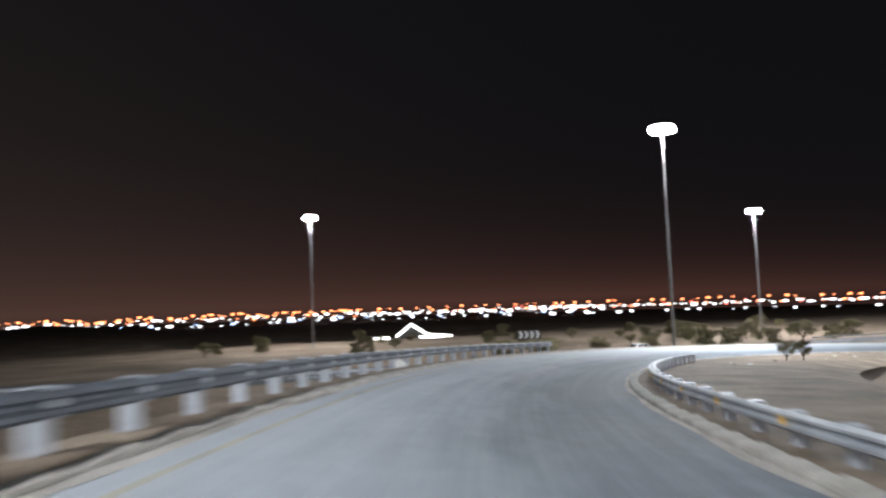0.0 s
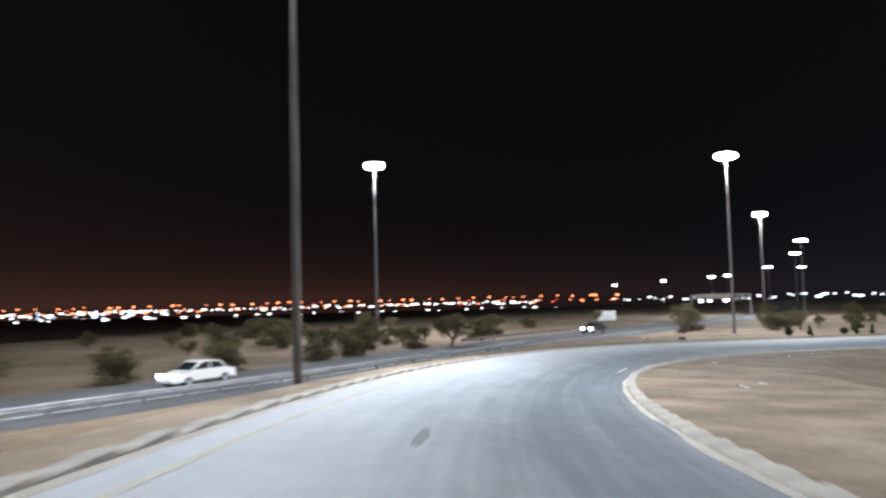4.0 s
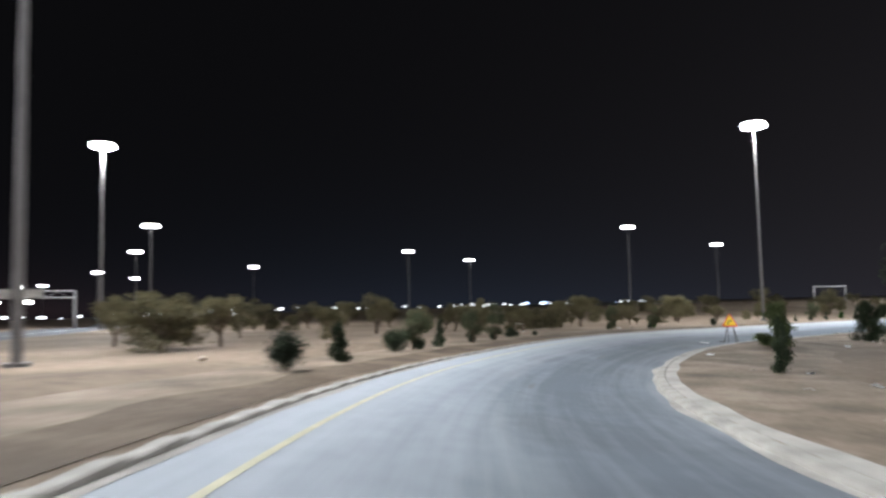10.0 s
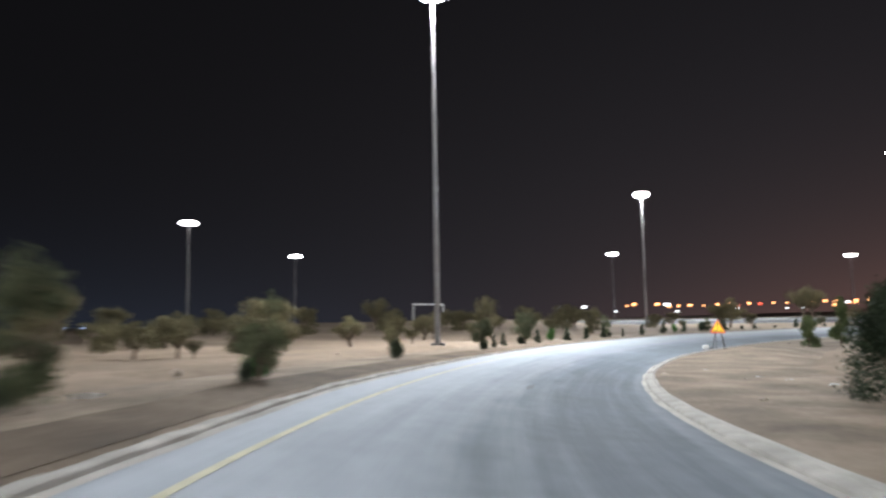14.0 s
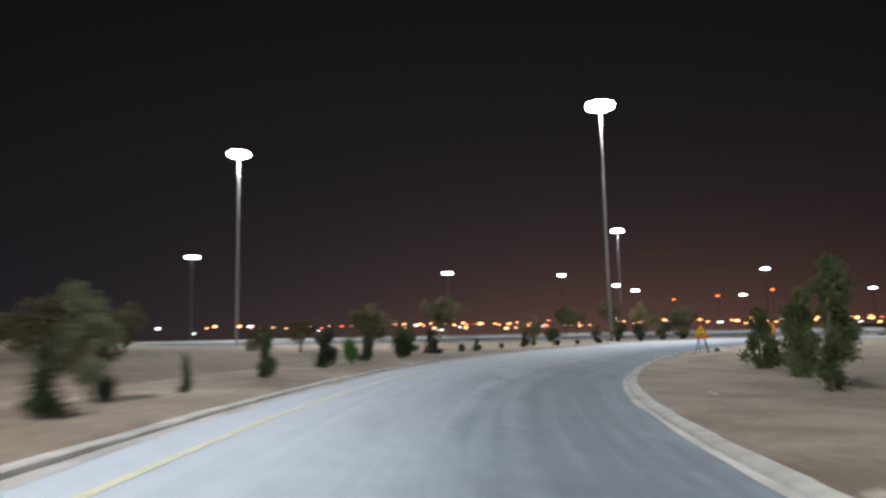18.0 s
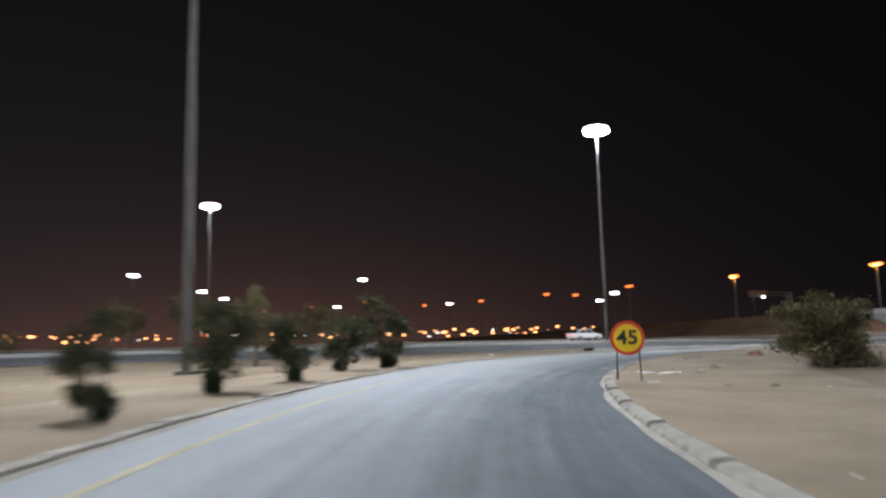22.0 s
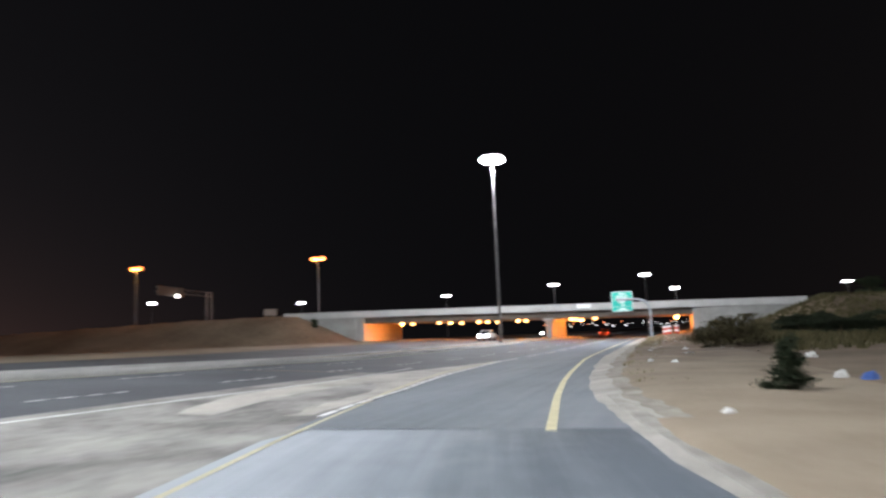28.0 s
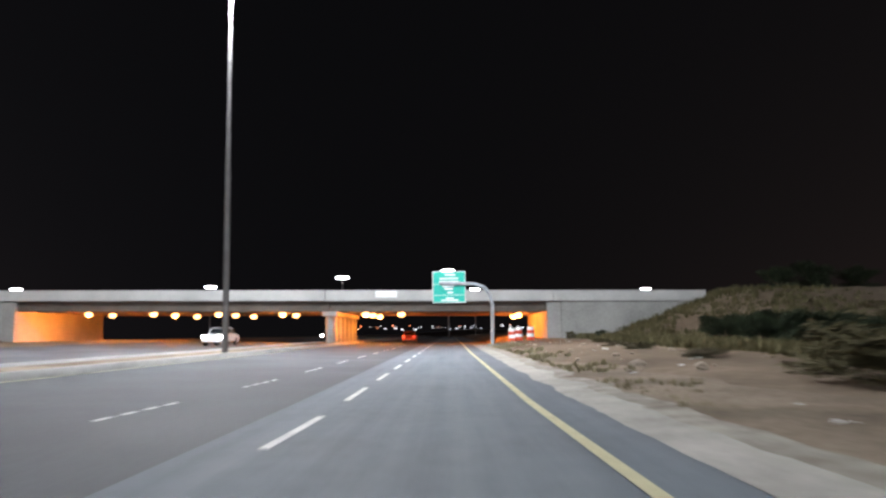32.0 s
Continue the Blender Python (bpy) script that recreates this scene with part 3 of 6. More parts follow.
lay("gutter_sand", [(right_edge + 0.12 + wob * 1.6, 0.004), (right_edge - 0.02, 0.025)], KERB_DUST, "drifted sand along the kerb foot", "sand", 0, END - 14)
lay("kerb_dust", [(right_edge - 0.25, 0.094 + tail), (right_edge - 0.30 - wob - np.interp(rs, [112, 140, 180, 212], [0.0, 0.28, 0.28, 0.0]), 0.103 + tail)], KERB_DUST, "pale sand lying behind the kerb", "sand", 112, 214)
lay("gutter_sand", [(left_edge - 0.0, 0.014), (left_edge - 0.10 + wob * 0.8, 0.004)], KERB_DUST, "drifted sand along the kerb foot", "sand", 0, GORE + 8)


def kerb_mesh(length, high):
    bm = bmesh.new()
    prism(bm, [(-0.135, -0.25), (0.135, -0.25), (0.135, high * 0.5), (0.11, high * 0.88), (0.075, high), (-0.075, high), (-0.11, high * 0.88), (-0.135, high * 0.5)], -length / 2, length / 2)
    return finish(bm, "kerbstone", KERB)


STONES = [kerb_mesh(0.985, h) for h in (0.11, 0.10, 0.12)]
LOW_STONES = [kerb_mesh(0.985, h) for h in (0.036, 0.03, 0.04)]
d_l, n_l = frames(lane)


def kerb(name, edge, sign, first, last, stones, label):
    root = thing(name, label, "kerb", kind="structure")
    for i in range(first, last):
        p = lane[i, :2] + n_l[i] * (edge[i] + sign * 0.135)
        ob = new("kerbstone", stones[i % 3])
        ob.parent = root
        ob.matrix_basis = pose(p[0], p[1], lane[i, 2] + BANK[i] * (edge[i] + sign * 0.135) + 0.004 * math.sin(i * 1.7), 0.5 * math.sin(i * 2.3), 1.2 * math.sin(i * 1.1) - math.degrees(BANK[i]), math.degrees(math.atan2(d_l[i, 1], d_l[i, 0])) - 90 + 0.8 * math.sin(i * 3.1))


def tar_patch(k, off, rx, ry, seed):
    """A dark irregular repair or oil stain lying on the ramp."""
    r = random.Random(seed)
    slope = (lane[k + 1, 2] - lane[k - 1, 2]) / 2.0
    pts = []
    for scale in (0.0, 1.0):
        for i in range(16 if scale else 1):
            a = 2 * math.pi * i / 16
            q = scale * (1 + 0.5 * noise.noise((math.cos(a) * 1.3, math.sin(a) * 1.3, seed)) + r.uniform(-0.1, 0.1))
            u, v = rx * q * math.cos(a), off + ry * q * math.sin(a)
            p = lane[k, :2] + d_l[k] * u + n_l[k] * v
            pts.append((p[0], p[1], lane[k, 2] + slope * u + BANK[k] * v + 0.006))
    surface("tar_patch", pts, [(0, 1 + i, 1 + (i + 1) % 16) for i in range(16)], TAR, "dark tar stain on the asphalt", "road")


for k, off, rx, ry, seed in ((117, 0.25, 0.22, 0.07, 2), (139, -0.55, 0.3, 0.1, 3), (140.0, 0.1, 0.35, 0.05, 15), (163, -0.8, 0.5, 0.07, 4), (178, -0.2, 0.16, 0.1, 5), (205, -0.5, 0.8, 0.07, 6), (228, -0.9, 0.6, 0.06, 7),
                             (247, 0.1, 0.4, 0.08, 8), (260, -1.3, 0.5, 0.09, 9), (312, 0.6, 0.6, 0.06, 11), (92, 0.4, 0.7, 0.08, 12), (176, -1.3, 0.9, 0.06, 14)):
    k = int(k)
    tar_patch(k, off, rx, ry, seed)


# ---- highway ----
def bend(l, s):
    """The main carriageways close in on the slip lane towards the bridge."""
    return l + np.interp(s, [-100, -20, 42, 67], [3.4, 1.7, 0.3, 0.0]) * np.clip((l - 5.5) / 3.5, 0, 1)


def strip(name, l0, l1, up, mat, label, s0=-320, s1=460, category="road"):
    ss = np.linspace(s0, s1, max(2, int((s1 - s0) / (4.0 if s1 - s0 > 100 else 1.5))))
    line = np.array([hw(s, 0, 0.0) for s in ss])
    sec = [(bend(l, ss), hw_level(bend(l, ss), ss) + up) for l in np.linspace(l1, l0, max(1, int(abs(l1 - l0) / (0.8 if abs(l1 - l0) < 8 else 2))) + 1)]
    return ribbon(name, line, sec, mat, label, category)


strip("highway_near", 2.95, 9.3, -0.004, HIGHWAY, "grey asphalt of the highway lanes", s0=-4)
strip("slip_lane", -3.9, 2.95, -0.004, SLIP, "worn grey asphalt of the highway", s0=-16.5)
strip("highway_near", 4.9, 9.3, -0.014, HIGHWAY, "dark asphalt of the highway lanes", s1=-4)
strip("highway_far", 11.9, 25.0, 0.03, ASPHALT_DARK, "dark asphalt of the opposite carriageway")
# gore between ramp and highway
gore_line = lane[GORE + 4:]
g_s = (gore_line[:, 0] - HX) * UX + (gore_line[:, 1] - HY) * UY
g_l = (gore_line[:, 0] - HX) * -UY + (gore_line[:, 1] - HY) * UX
tip = np.clip(5.0 - g_l, 2.6, 40)
rise = np.clip((np.arange(len(tip)) - 3) / 4, 0, 1)
sink = np.interp(np.arange(len(tip)), [len(tip) - 9, len(tip) - 3, len(tip) - 1], [0.0, -0.02, -0.06])
lift = hw_level(np.full(len(tip), 4.9), g_s) - gore_line[:, 2]
ribbon("gore", gore_line, [(tip + 0.3, lift * rise - 0.03), (tip, lift * rise + 0.004 + sink), (tip * 0.5 + 1.3, (hw_level(g_l + tip * 0.5 + 1.3, g_s) - gore_line[:, 2]) * rise + 0.004 + sink), (yellow[GORE + 4:] + 0.25, 0.004 + sink), (yellow[GORE + 4:] + 0.1, -0.01)], GORE_DUST, "dusty paved wedge where the ramp joins", "road")


def painted(name, pts, width, mat, label, up=0.02, dash=0.0, gap=0.0):
    """A line, or dashes, along highway places (s, l)."""
    p = np.array(pts, float)
    spans = [(p[0, 0], p[-1, 0])] if not dash else [(a, a + dash) for a in np.arange(p[0, 0], p[-1, 0] - dash, dash + gap)]
    for s0, s1 in spans:
        ss = np.linspace(s0, s1, max(2, int((s1 - s0) / 1.2) + 1))
        ll = np.interp(ss, p[:, 0], p[:, 1])
        line = np.array([hw(s, l, 0.0) for s, l in zip(ss, ll)])
        ribbon(name, line, [(o, hw_level(ll + o, ss) + up) for o in (width / 2, -width / 2)], mat, label, "road marking")


gd = np.arange(-15.0, 5.6, 0.5)
gd_rag = np.array([noise.noise((s * 0.9, 2, 5)) for s in gd]) * 0.12
gd_line = np.array([hw(s, 0, 0.0) for s in gd])
gd_a = np.interp(gd, [-15, -12, -4, 0, 5.5], [3.4, 4.1, 3.9, 3.4, 2.75]) + gd_rag
gd_b = np.interp(gd, [-15, -10.2, -4.3, 0, 5.5], [0.9, 1.3, 2.05, 2.32, 2.62]) + gd_rag * 0.4
ribbon("gore_dust", gd_line, [(gd_a + (gd_b - gd_a) * u, hw_level(gd_a + (gd_b - gd_a) * u, gd) + np.interp(gd, [-15, -13, 3, 5.5], [0.006, 0.010, 0.010, 0.004])) for u in (0.0, 0.4, 0.75, 1.0)], KERB_DUST, "pale dust spread over the painted gore", "sand")
painted("gore_line", [(-12.5, 0.98), (-9.7, 1.48), (-7.2, 1.9), (-2.4, 2.55), (2, 2.66), (5, 2.7)], 0.13, YELLOW_LINE, "faded yellow line along the ramp gore", up=0.015)
painted("lane_dash", [(-15.2, 0.62), (-13.7, 0.85), (-10.2, 1.18), (-8.1, 1.48), (-4.3, 1.95), (0, 2.2), (5.6, 2.5)], 0.12, FRESH_WHITE, "short bright white dash beside the gore", up=0.016, dash=0.8, gap=0.18)
painted("edge_line", [(-160, 5.4), (-40, 5.1), (-20, 4.6), (-13, 4.3), (-8, 4.0), (-4, 4.1), (-1, 4.25)], 0.09, WHITE_LINE, "thin white edge line of the highway", up=0.012)
painted("edge_line", [(-16.8, -3.05), (-12.3, -2.46), (-8.3, -2.03), (-4.7, -1.72), (-1.6, -1.5), (4.5, -1.08), (10, -0.88), (20, -0.68), (45, -0.5), (220, -0.5)], 0.13, FRESH_YELLOW, "yellow right edge line of the slip lane", up=0.01)
painted("lane_dash", [(5.8, 2.5), (10, 2.42), (18, 2.2), (60, 2.1), (200, 2.1)], 0.11, WHITE_LINE, "worn white lane dash on the highway", up=0.004, dash=2.75, gap=2.2)
for s0 in np.arange(-147.2, 190, 5.5):
    for lo in (0.0, 3.0):
        la, lb = (float(np.interp(s, [-150, -40, -3, 26, 70], [7.5, 6.8, 5.85, 4.5, 4.2])) + lo for s in (s0, s0 + 2.5))
        if lo == 0.0 or s0 < 6:
            painted("lane_dash", [(s0, la), (s0 + 2.5, lb)], 0.09, WHITE_LINE, "short worn white dash on the highway", up=0.004, dash=0.42, gap=0.24)
strip("edge_line", 9.0, 9.12, 0.012, YELLOW_LINE, "faded yellow edge line by the median", category="road marking")
strip("edge_line", 12.4, 12.55, 0.045, YELLOW_LINE, "faded yellow edge line by the median", category="road marking")
# dusty right shoulder, its edge ragged
sh = np.arange(-21, 67, 0.25)
rag = np.array([noise.noise((s * 0.5, 4, 2)) * 0.5 + noise.noise((s * 1.7, 9, 2)) * 0.2 + noise.noise((s * 3.6, 3, 2)) * 0.12 for s in sh])
inner = np.interp(sh, [-21, -16, -12, -10, -5.8, -2, 7, 13, 29, 66], [-4.95, -3.8, -3.05, -2.75, -2.38, -2.08, -1.6, -1.5, -1.3, -1.2]) + rag * 0.2
outer_d = np.interp(sh, [-21, -16, -13.5, -10, -5, 5, 18, 29, 66], [-5.55, -4.35, -3.85, -3.25, -2.8, -2.35, -2.1, -1.9, -1.8]) + rag * 0.5
start = np.interp(sh, [-21, -18], [-0.08, 0.0])
sh_line = np.array([hw(s, 0) for s in sh])
ribbon("shoulder_dust", sh_line, [(inner, 0.005 + start), (inner - 0.25, 0.02 + start), (outer_d, 0.045 + start), (outer_d - 0.35, 0.02 + start)], KERB_DUST, "pale dusty edge of the slip lane", "verge")
ribbon("shoulder_drift", sh_line, [(outer_d + 0.05, 0.044 + start), (outer_d - 0.22 + rag * 0.3, 0.056 + start), (outer_d - 0.5 + rag * 0.9, 0.055 + start)], THIN_DUST, "thin dust drifted over the sand", "verge")
ribbon("shoulder_sand", sh_line, [(outer_d + 0.12, 0.02 + start), (outer_d - 0.2, 0.05 + start), (np.minimum(-4.2 + rag * 0.4, outer_d - 0.9), 0.10 + start), (np.minimum(-5.6, outer_d - 1.9), 0.06 + start), (np.minimum(-7.6, outer_d - 3.0), 0.02 + start), (-9.6, -0.3)], VERGE, "sandy shoulder beside the slip lane", "verge")
# median: sand between low concrete kerbs
strip("median", 9.5, 11.6, 0.10, VERGE, "raised sandy median strip", category="median")
for l in (9.4, 11.7):
    ss = np.linspace(-320, 460, 130)
    ribbon("median_kerb", np.array([hw(s, float(bend(l, s))) for s in ss]), [(0.14, -0.1), (0.14, 0.18), (-0.14, 0.18), (-0.14, -0.1)], CONCRETE, "low pale concrete median kerb", "kerb")
strip("far_shoulder", 25.0, 31.0, 0.05, VERGE, "sandy shoulder of the opposite carriageway", category="verge")


# ---- lighting masts ----
def mast(height):
    """A tall tapered pole with a ring of floodlights."""
    root = thing("high_mast_light", "tall galvanised mast with a ring of lit floodlights", "light mast", group="high mast lights")
    part("base_plate", tube(bmesh.new(), (0, 0, -0.3), (0, 0, 0.12), 0.32, 0.32, 12), MAST, root)
    bm = bmesh.new()
    tube(bm, (0, 0, 0.1), (0, 0, height * 0.5), 0.135, 0.105, 12)
    tube(bm, (0, 0, height * 0.5), (0, 0, height), 0.10, 0.06, 12)
    part("pole", bm, MAST, root)
    bm = bmesh.new()
    n = 10
    for i in range(n):
        a, b = 2 * math.pi * i / n, 2 * math.pi * (i + 1) / n
        tube(bm, (0.62 * math.cos(a), 0.62 * math.sin(a), height), (0.62 * math.cos(b), 0.62 * math.sin(b), height), 0.04, 0.04, 6)
        if i % 2 == 0:
            tube(bm, (0, 0, height - 0.05), (0.62 * math.cos(a), 0.62 * math.sin(a), height), 0.03, 0.03, 6)
    part("head_frame", bm, MAST, root)
    for i in range(8):
        m = pose(0, 0, height + 0.05, 0, 0, 45 * i) @ pose(0.80, 0, 0, 0, 28, 0)
        bm = box(bmesh.new(), -0.20, 0.20, -0.19, 0.19, 0.0, 0.14, 0.03)
        body = part("floodlight", bm, MAST, root)
        body.matrix_basis = m
        # oversized ball: the floodlight's glare is put into the lens shape
        bm = bmesh.new()
        bmesh.ops.create_uvsphere(bm, u_segments=10, v_segments=6, radius=0.34)
        bmesh.ops.scale(bm, vec=(1, 1, 0.85), verts=bm.verts)
        part("lens", bm, LAMP_WHITE, body, "brightly lit floodlight lens enlarged to its glare").location = (0, 0, -0.03)
    return root


MASTS = [
    # unseen mast added behind the start to brighten the opening road
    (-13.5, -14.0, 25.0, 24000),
    (-22.5, 125.4, 23.9, 26000),
    (20.7, 66, 23.8, 36000),
    (51.5, 118.7, 21.7, 30000),
    (80.5, 91.8, 20.6, 28000),
    (129.4, 120.1, 19.2, 42000),
    (181.6, 143.7, 17.3, 0),
    (297.9, 247.9, 11.6, 0),
    (300, 258, 11.3, 0),
    (249.9, 196.8, 13.1, 0),
    (344.9, 361.4, 9.2, 0),
    (327.5, 309.2, 10.6, 0),
    (293.8, 169.4, 15.9, 0),
    (267.3, 112.8, 17.6, 0),
    (281.4, 96.5, 15.5, 0),
    (230.9, 55.9, 19, 0),
    (262.7, 28.9, 16.7, 0),
    (135.6, 55.9, 19.5, 31000),
    (192.3, -9.4, 21.7, 44000),
    (259.2, -58.8, 19.2, 0),
    (151.4, -10.8, 20, 28000),
    (175.5, -89.9, 20.8, 12000),
    (234.3, -124.1, 18.4, 0),
    (230.2, -196.4, 22, 0),
    (129, -55.9, 20.6, 27000),
    (73.3, -82.4, 18.2, 40000),
]
FAR_MASTS = [
    (171.7, -261.9, 25.1, 0),
    (137.4, -373.7, 21.1, 0),
    (66.6, -336.3, 19.3, 0),
    (72.7, -280.8, 19.2, 0),
    (223.8, -237.3, 20.1, 0),
    (226.2, -271.4, 19.7, 0),
    (187.2, -304.4, 17.3, 0),
    (9.9, -296.9, 17.8, 0),
    (-24.9, -254.2, 15.6, 0),
    (-44, -201.3, 14.8, 0),
    (-39.2, -155.6, 14.7, 0),
    (-52, -135, 16.1, 0),
    (-107.8, -154.1, 15.2, 0),
    (-122.7, -104.7, 13.9, 0),
    (-111.5, -51.4, 10.8, 0),
    (218.6, 167.7, 15.9, 0),
    (323.1, 227.8, 14.4, 0),
]
first_mast = None
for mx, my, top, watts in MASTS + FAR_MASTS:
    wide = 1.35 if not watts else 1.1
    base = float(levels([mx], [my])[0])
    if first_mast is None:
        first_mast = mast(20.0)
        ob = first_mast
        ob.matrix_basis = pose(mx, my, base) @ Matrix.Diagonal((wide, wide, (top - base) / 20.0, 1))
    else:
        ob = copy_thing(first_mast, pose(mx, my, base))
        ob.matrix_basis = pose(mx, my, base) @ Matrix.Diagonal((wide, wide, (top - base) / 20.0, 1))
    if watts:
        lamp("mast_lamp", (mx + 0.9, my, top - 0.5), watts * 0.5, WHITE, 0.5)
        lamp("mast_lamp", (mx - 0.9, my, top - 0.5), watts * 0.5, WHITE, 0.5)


def sodium_post(height):
    root = thing("sodium_street_lamp", "grey lamp post with a lit orange sodium head", "street lamp", group="sodium street lamps")
    part("pole", tube(bmesh.new(), (0, 0, -0.3), (0, 0, height), 0.14, 0.08, 10), MAST, root)
    bm = bmesh.new()
    for s in (-1, 1):
        tube(bm, (0, 0, height - 0.1), (0, s * 0.9, height + 0.15), 0.05, 0.04, 8)
    part("bracket", bm, MAST, root)
    for s in (-1, 1):
        # head modelled larger than the lamp, its orange glow included in the size
        bm = bmesh.new()
        bmesh.ops.create_uvsphere(bm, u_segments=10, v_segments=6, radius=0.62)
        bmesh.ops.scale(bm, vec=(0.8, 1.2, 0.7), verts=bm.verts)
        part("lamp_head", bm, LAMP_SODIUM, root, "lit orange lamp head enlarged to its glow").location = (0, s * 0.75, height + 0.15)
    return root


SODIUM_POSTS = [
    (176.2, -315.1, 19.4, 0),
    (109.7, -217.7, 15.3, 0),
    (99.6, -223.1, 15.2, 0),
    (91.3, -188.7, 15.2, 0),
    (72.1, -164.9, 15.4, 4500),
    (56.5, -133.3, 14.7, 4500),
    (195.9, -292.4, 16.6, 0),
    (149.5, -308.7, 17.2, 0),
    (128.4, -248.9, 15.4, 0),
    (229.6, -352.2, 18.3, 0),
    (256.3, -319, 14.2, 0),
]
first_post = None
for px, py, top, watts in SODIUM_POSTS:
    base = float(levels([px], [py])[0])
    if first_post is None:
        first_post = ob = sodium_post(14.0)
    else:
        ob = copy_thing(first_post, pose(px, py, base))
    ob.matrix_basis = pose(px, py, base, 0, 0, 20) @ Matrix.Diagonal((1, 1, (top - base) / 14.0, 1))
    if watts:
        lamp("sodium_lamp", (px, py, top - 0.6), watts, SODIUM, 0.4)


# ---- bridge ----
def girder_top(l):
    return 3.9 + (l + 7.2) * 0.0165


def hbox(bm, s0, s1, l0, l1, low, high):
    """A block in the highway frame; low and high may be functions of l."""
    f0 = low if callable(low) else (lambda l: low)
    f1 = high if callable(high) else (lambda l: high)
    v = [bm.verts.new(hw(s, l, f(l))) for f in (f0, f1) for l in (l0, l1) for s in (s0, s1)]
    for q in ((0, 2, 3, 1), (4, 5, 7, 6), (0, 1, 5, 4), (2, 6, 7, 3), (0, 4, 6, 2), (1, 3, 7, 5)):
        bm.faces.new([v[i] for i in q])
    return bm


S0, S1, LA, LB = 66.8, 81.5, -7.2, 35.3
bridge = thing("road_bridge", "concrete girder bridge over the highway lit orange underneath", "bridge")
bm = bmesh.new()
hbox(bm, S0 - 0.25, S1 + 0.25, LA - 14, LB + 14, girder_top, lambda l: girder_top(l) + 0.22)
part("deck", bm, CONCRETE, bridge)
for s0 in (S0 - 0.42, S1 + 0.17):
    for a, b in ((LA - 12.5, LA - 0.5), (LA - 0.46, 10.4), (10.44, LB + 0.46), (LB + 0.5, LB + 12)):
        part("parapet", hbox(bmesh.new(), s0, s0 + 0.25, a, b, lambda l: girder_top(l) + 0.03, lambda l: girder_top(l) + 0.86), CONCRETE_PALE, bridge, "pale concrete parapet")
for i in range(6):
    s = S0 + 0.25 + i * (S1 - S0 - 0.9) / 5
    for a, b in ((LA + 0.05, 10.1), (10.16, LB - 0.05)):
        part("girder", hbox(bmesh.new(), s, s + 0.4, a, b, lambda l: girder_top(l) - 0.80, lambda l: girder_top(l) - 0.01), GIRDER, bridge, "dark brown girder")
# pier: crosshead on a row of columns
part("crosshead", hbox(bmesh.new(), S0 + 0.1, S1 - 0.1, 9.55, 10.75, lambda l: girder_top(l) - 1.15, lambda l: girder_top(l) - 0.81), CONCRETE, bridge)
for i in range(6):
    s = S0 + 0.9 + i * (S1 - S0 - 1.8) / 5
    p, q = hw(s, 10.15, -0.2), hw(s, 10.15, girder_top(10) - 1.14)
    part("column", tube(bmesh.new(), p, q, 0.42, 0.42, 16), CONCRETE, bridge)
part("pier_wall", hbox(bmesh.new(), S0 + 0.35, S1 - 0.35, 9.98, 10.32, -0.2, lambda l: girder_top(l) - 1.14), CONCRETE, bridge)
for l0, l1, low in ((LA - 1.1, LA, -0.4), (LB, LB + 1.1, 0.5)):
    part("abutment", hbox(bmesh.new(), S0 - 0.1, S1 + 0.1, l0, l1, low, lambda l: girder_top(l) - 0.02), CONCRETE, bridge, "concrete abutment wall")
for a, b in ((LA - 12.3, LA - 1.12), (LB + 1.12, LB + 11)):
    for s in (S0 - 0.24, S1 - 0.1):
        part("wing_wall", hbox(bmesh.new(), s, s + 0.34, a, b, -0.3, lambda l: girder_top(l) - 0.02), CONCRETE, bridge, "plain concrete wing wall")
bm = hbox(bmesh.new(), S0 - 0.47, S0 - 0.43, 4.7, 6.4, lambda l: girder_top(l) + 0.28, lambda l: girder_top(l) + 0.80)
part("sign_plate", bm, SIGN_WHITE, bridge, "small white plate on the parapet")


def soffit_lamp(s, l, watts):
    root = thing("underpass_lamp", "lit orange lamp fixed under the bridge girders", "underpass lamp", group="underpass lamps")
    x, y, z = hw(s, l, girder_top(l) - 0.86)
    root.location = (x, y, z)
    part("housing", box(bmesh.new(), -0.22, 0.22, -0.13, 0.13, -0.02, 0.10, 0.02), MAST, root)
    # lens swollen beyond its housing to stand for the lamp's glow
    bm = bmesh.new()
    bmesh.ops.create_uvsphere(bm, u_segments=10, v_segments=6, radius=0.3)
    bmesh.ops.scale(bm, vec=(1, 1, 0.7), verts=bm.verts)
    part("lens", bm, LAMP_SOFFIT, root, "lit orange lens swollen to its glow").location = (0, 0, -0.09)
    if watts:
        lamp("underpass_light", (x, y, z - 0.35), watts * 1.15, (1.0, 0.25, 0.03), 0.2)


for s, l, watts in ((70, 31, 2600), (73.5, 30.6, 0), (70, 25.5, 0), (73.5, 25, 1300), (78, 24.6, 0), (70, 20, 1300), (73.5, 19.6, 0), (78, 19.2, 0), (70, 14.6, 2000), (73.5, 14.2, 0),
                    (70, 7.6, 1600), (73.5, 7.4, 0), (78, 7.2, 1600), (70, 4.6, 0), (72, -5.4, 1200), (77, -5.4, 1200)):
    soffit_lamp(s, l, watts)


# ---- signs ----
def text_mesh(words, size):
    cu = bpy.data.curves.new("lettering", "FONT")
    cu.body, cu.size, cu.align_x, cu.align_y, cu.extrude = words, size, "CENTER", "CENTER", 0.004
    cu.offset = 0.01
    ob = bpy.data.objects.new("lettering", cu)
    me = bpy.data.meshes.new_from_object(ob)
    bpy.data.objects.remove(ob)
    return me


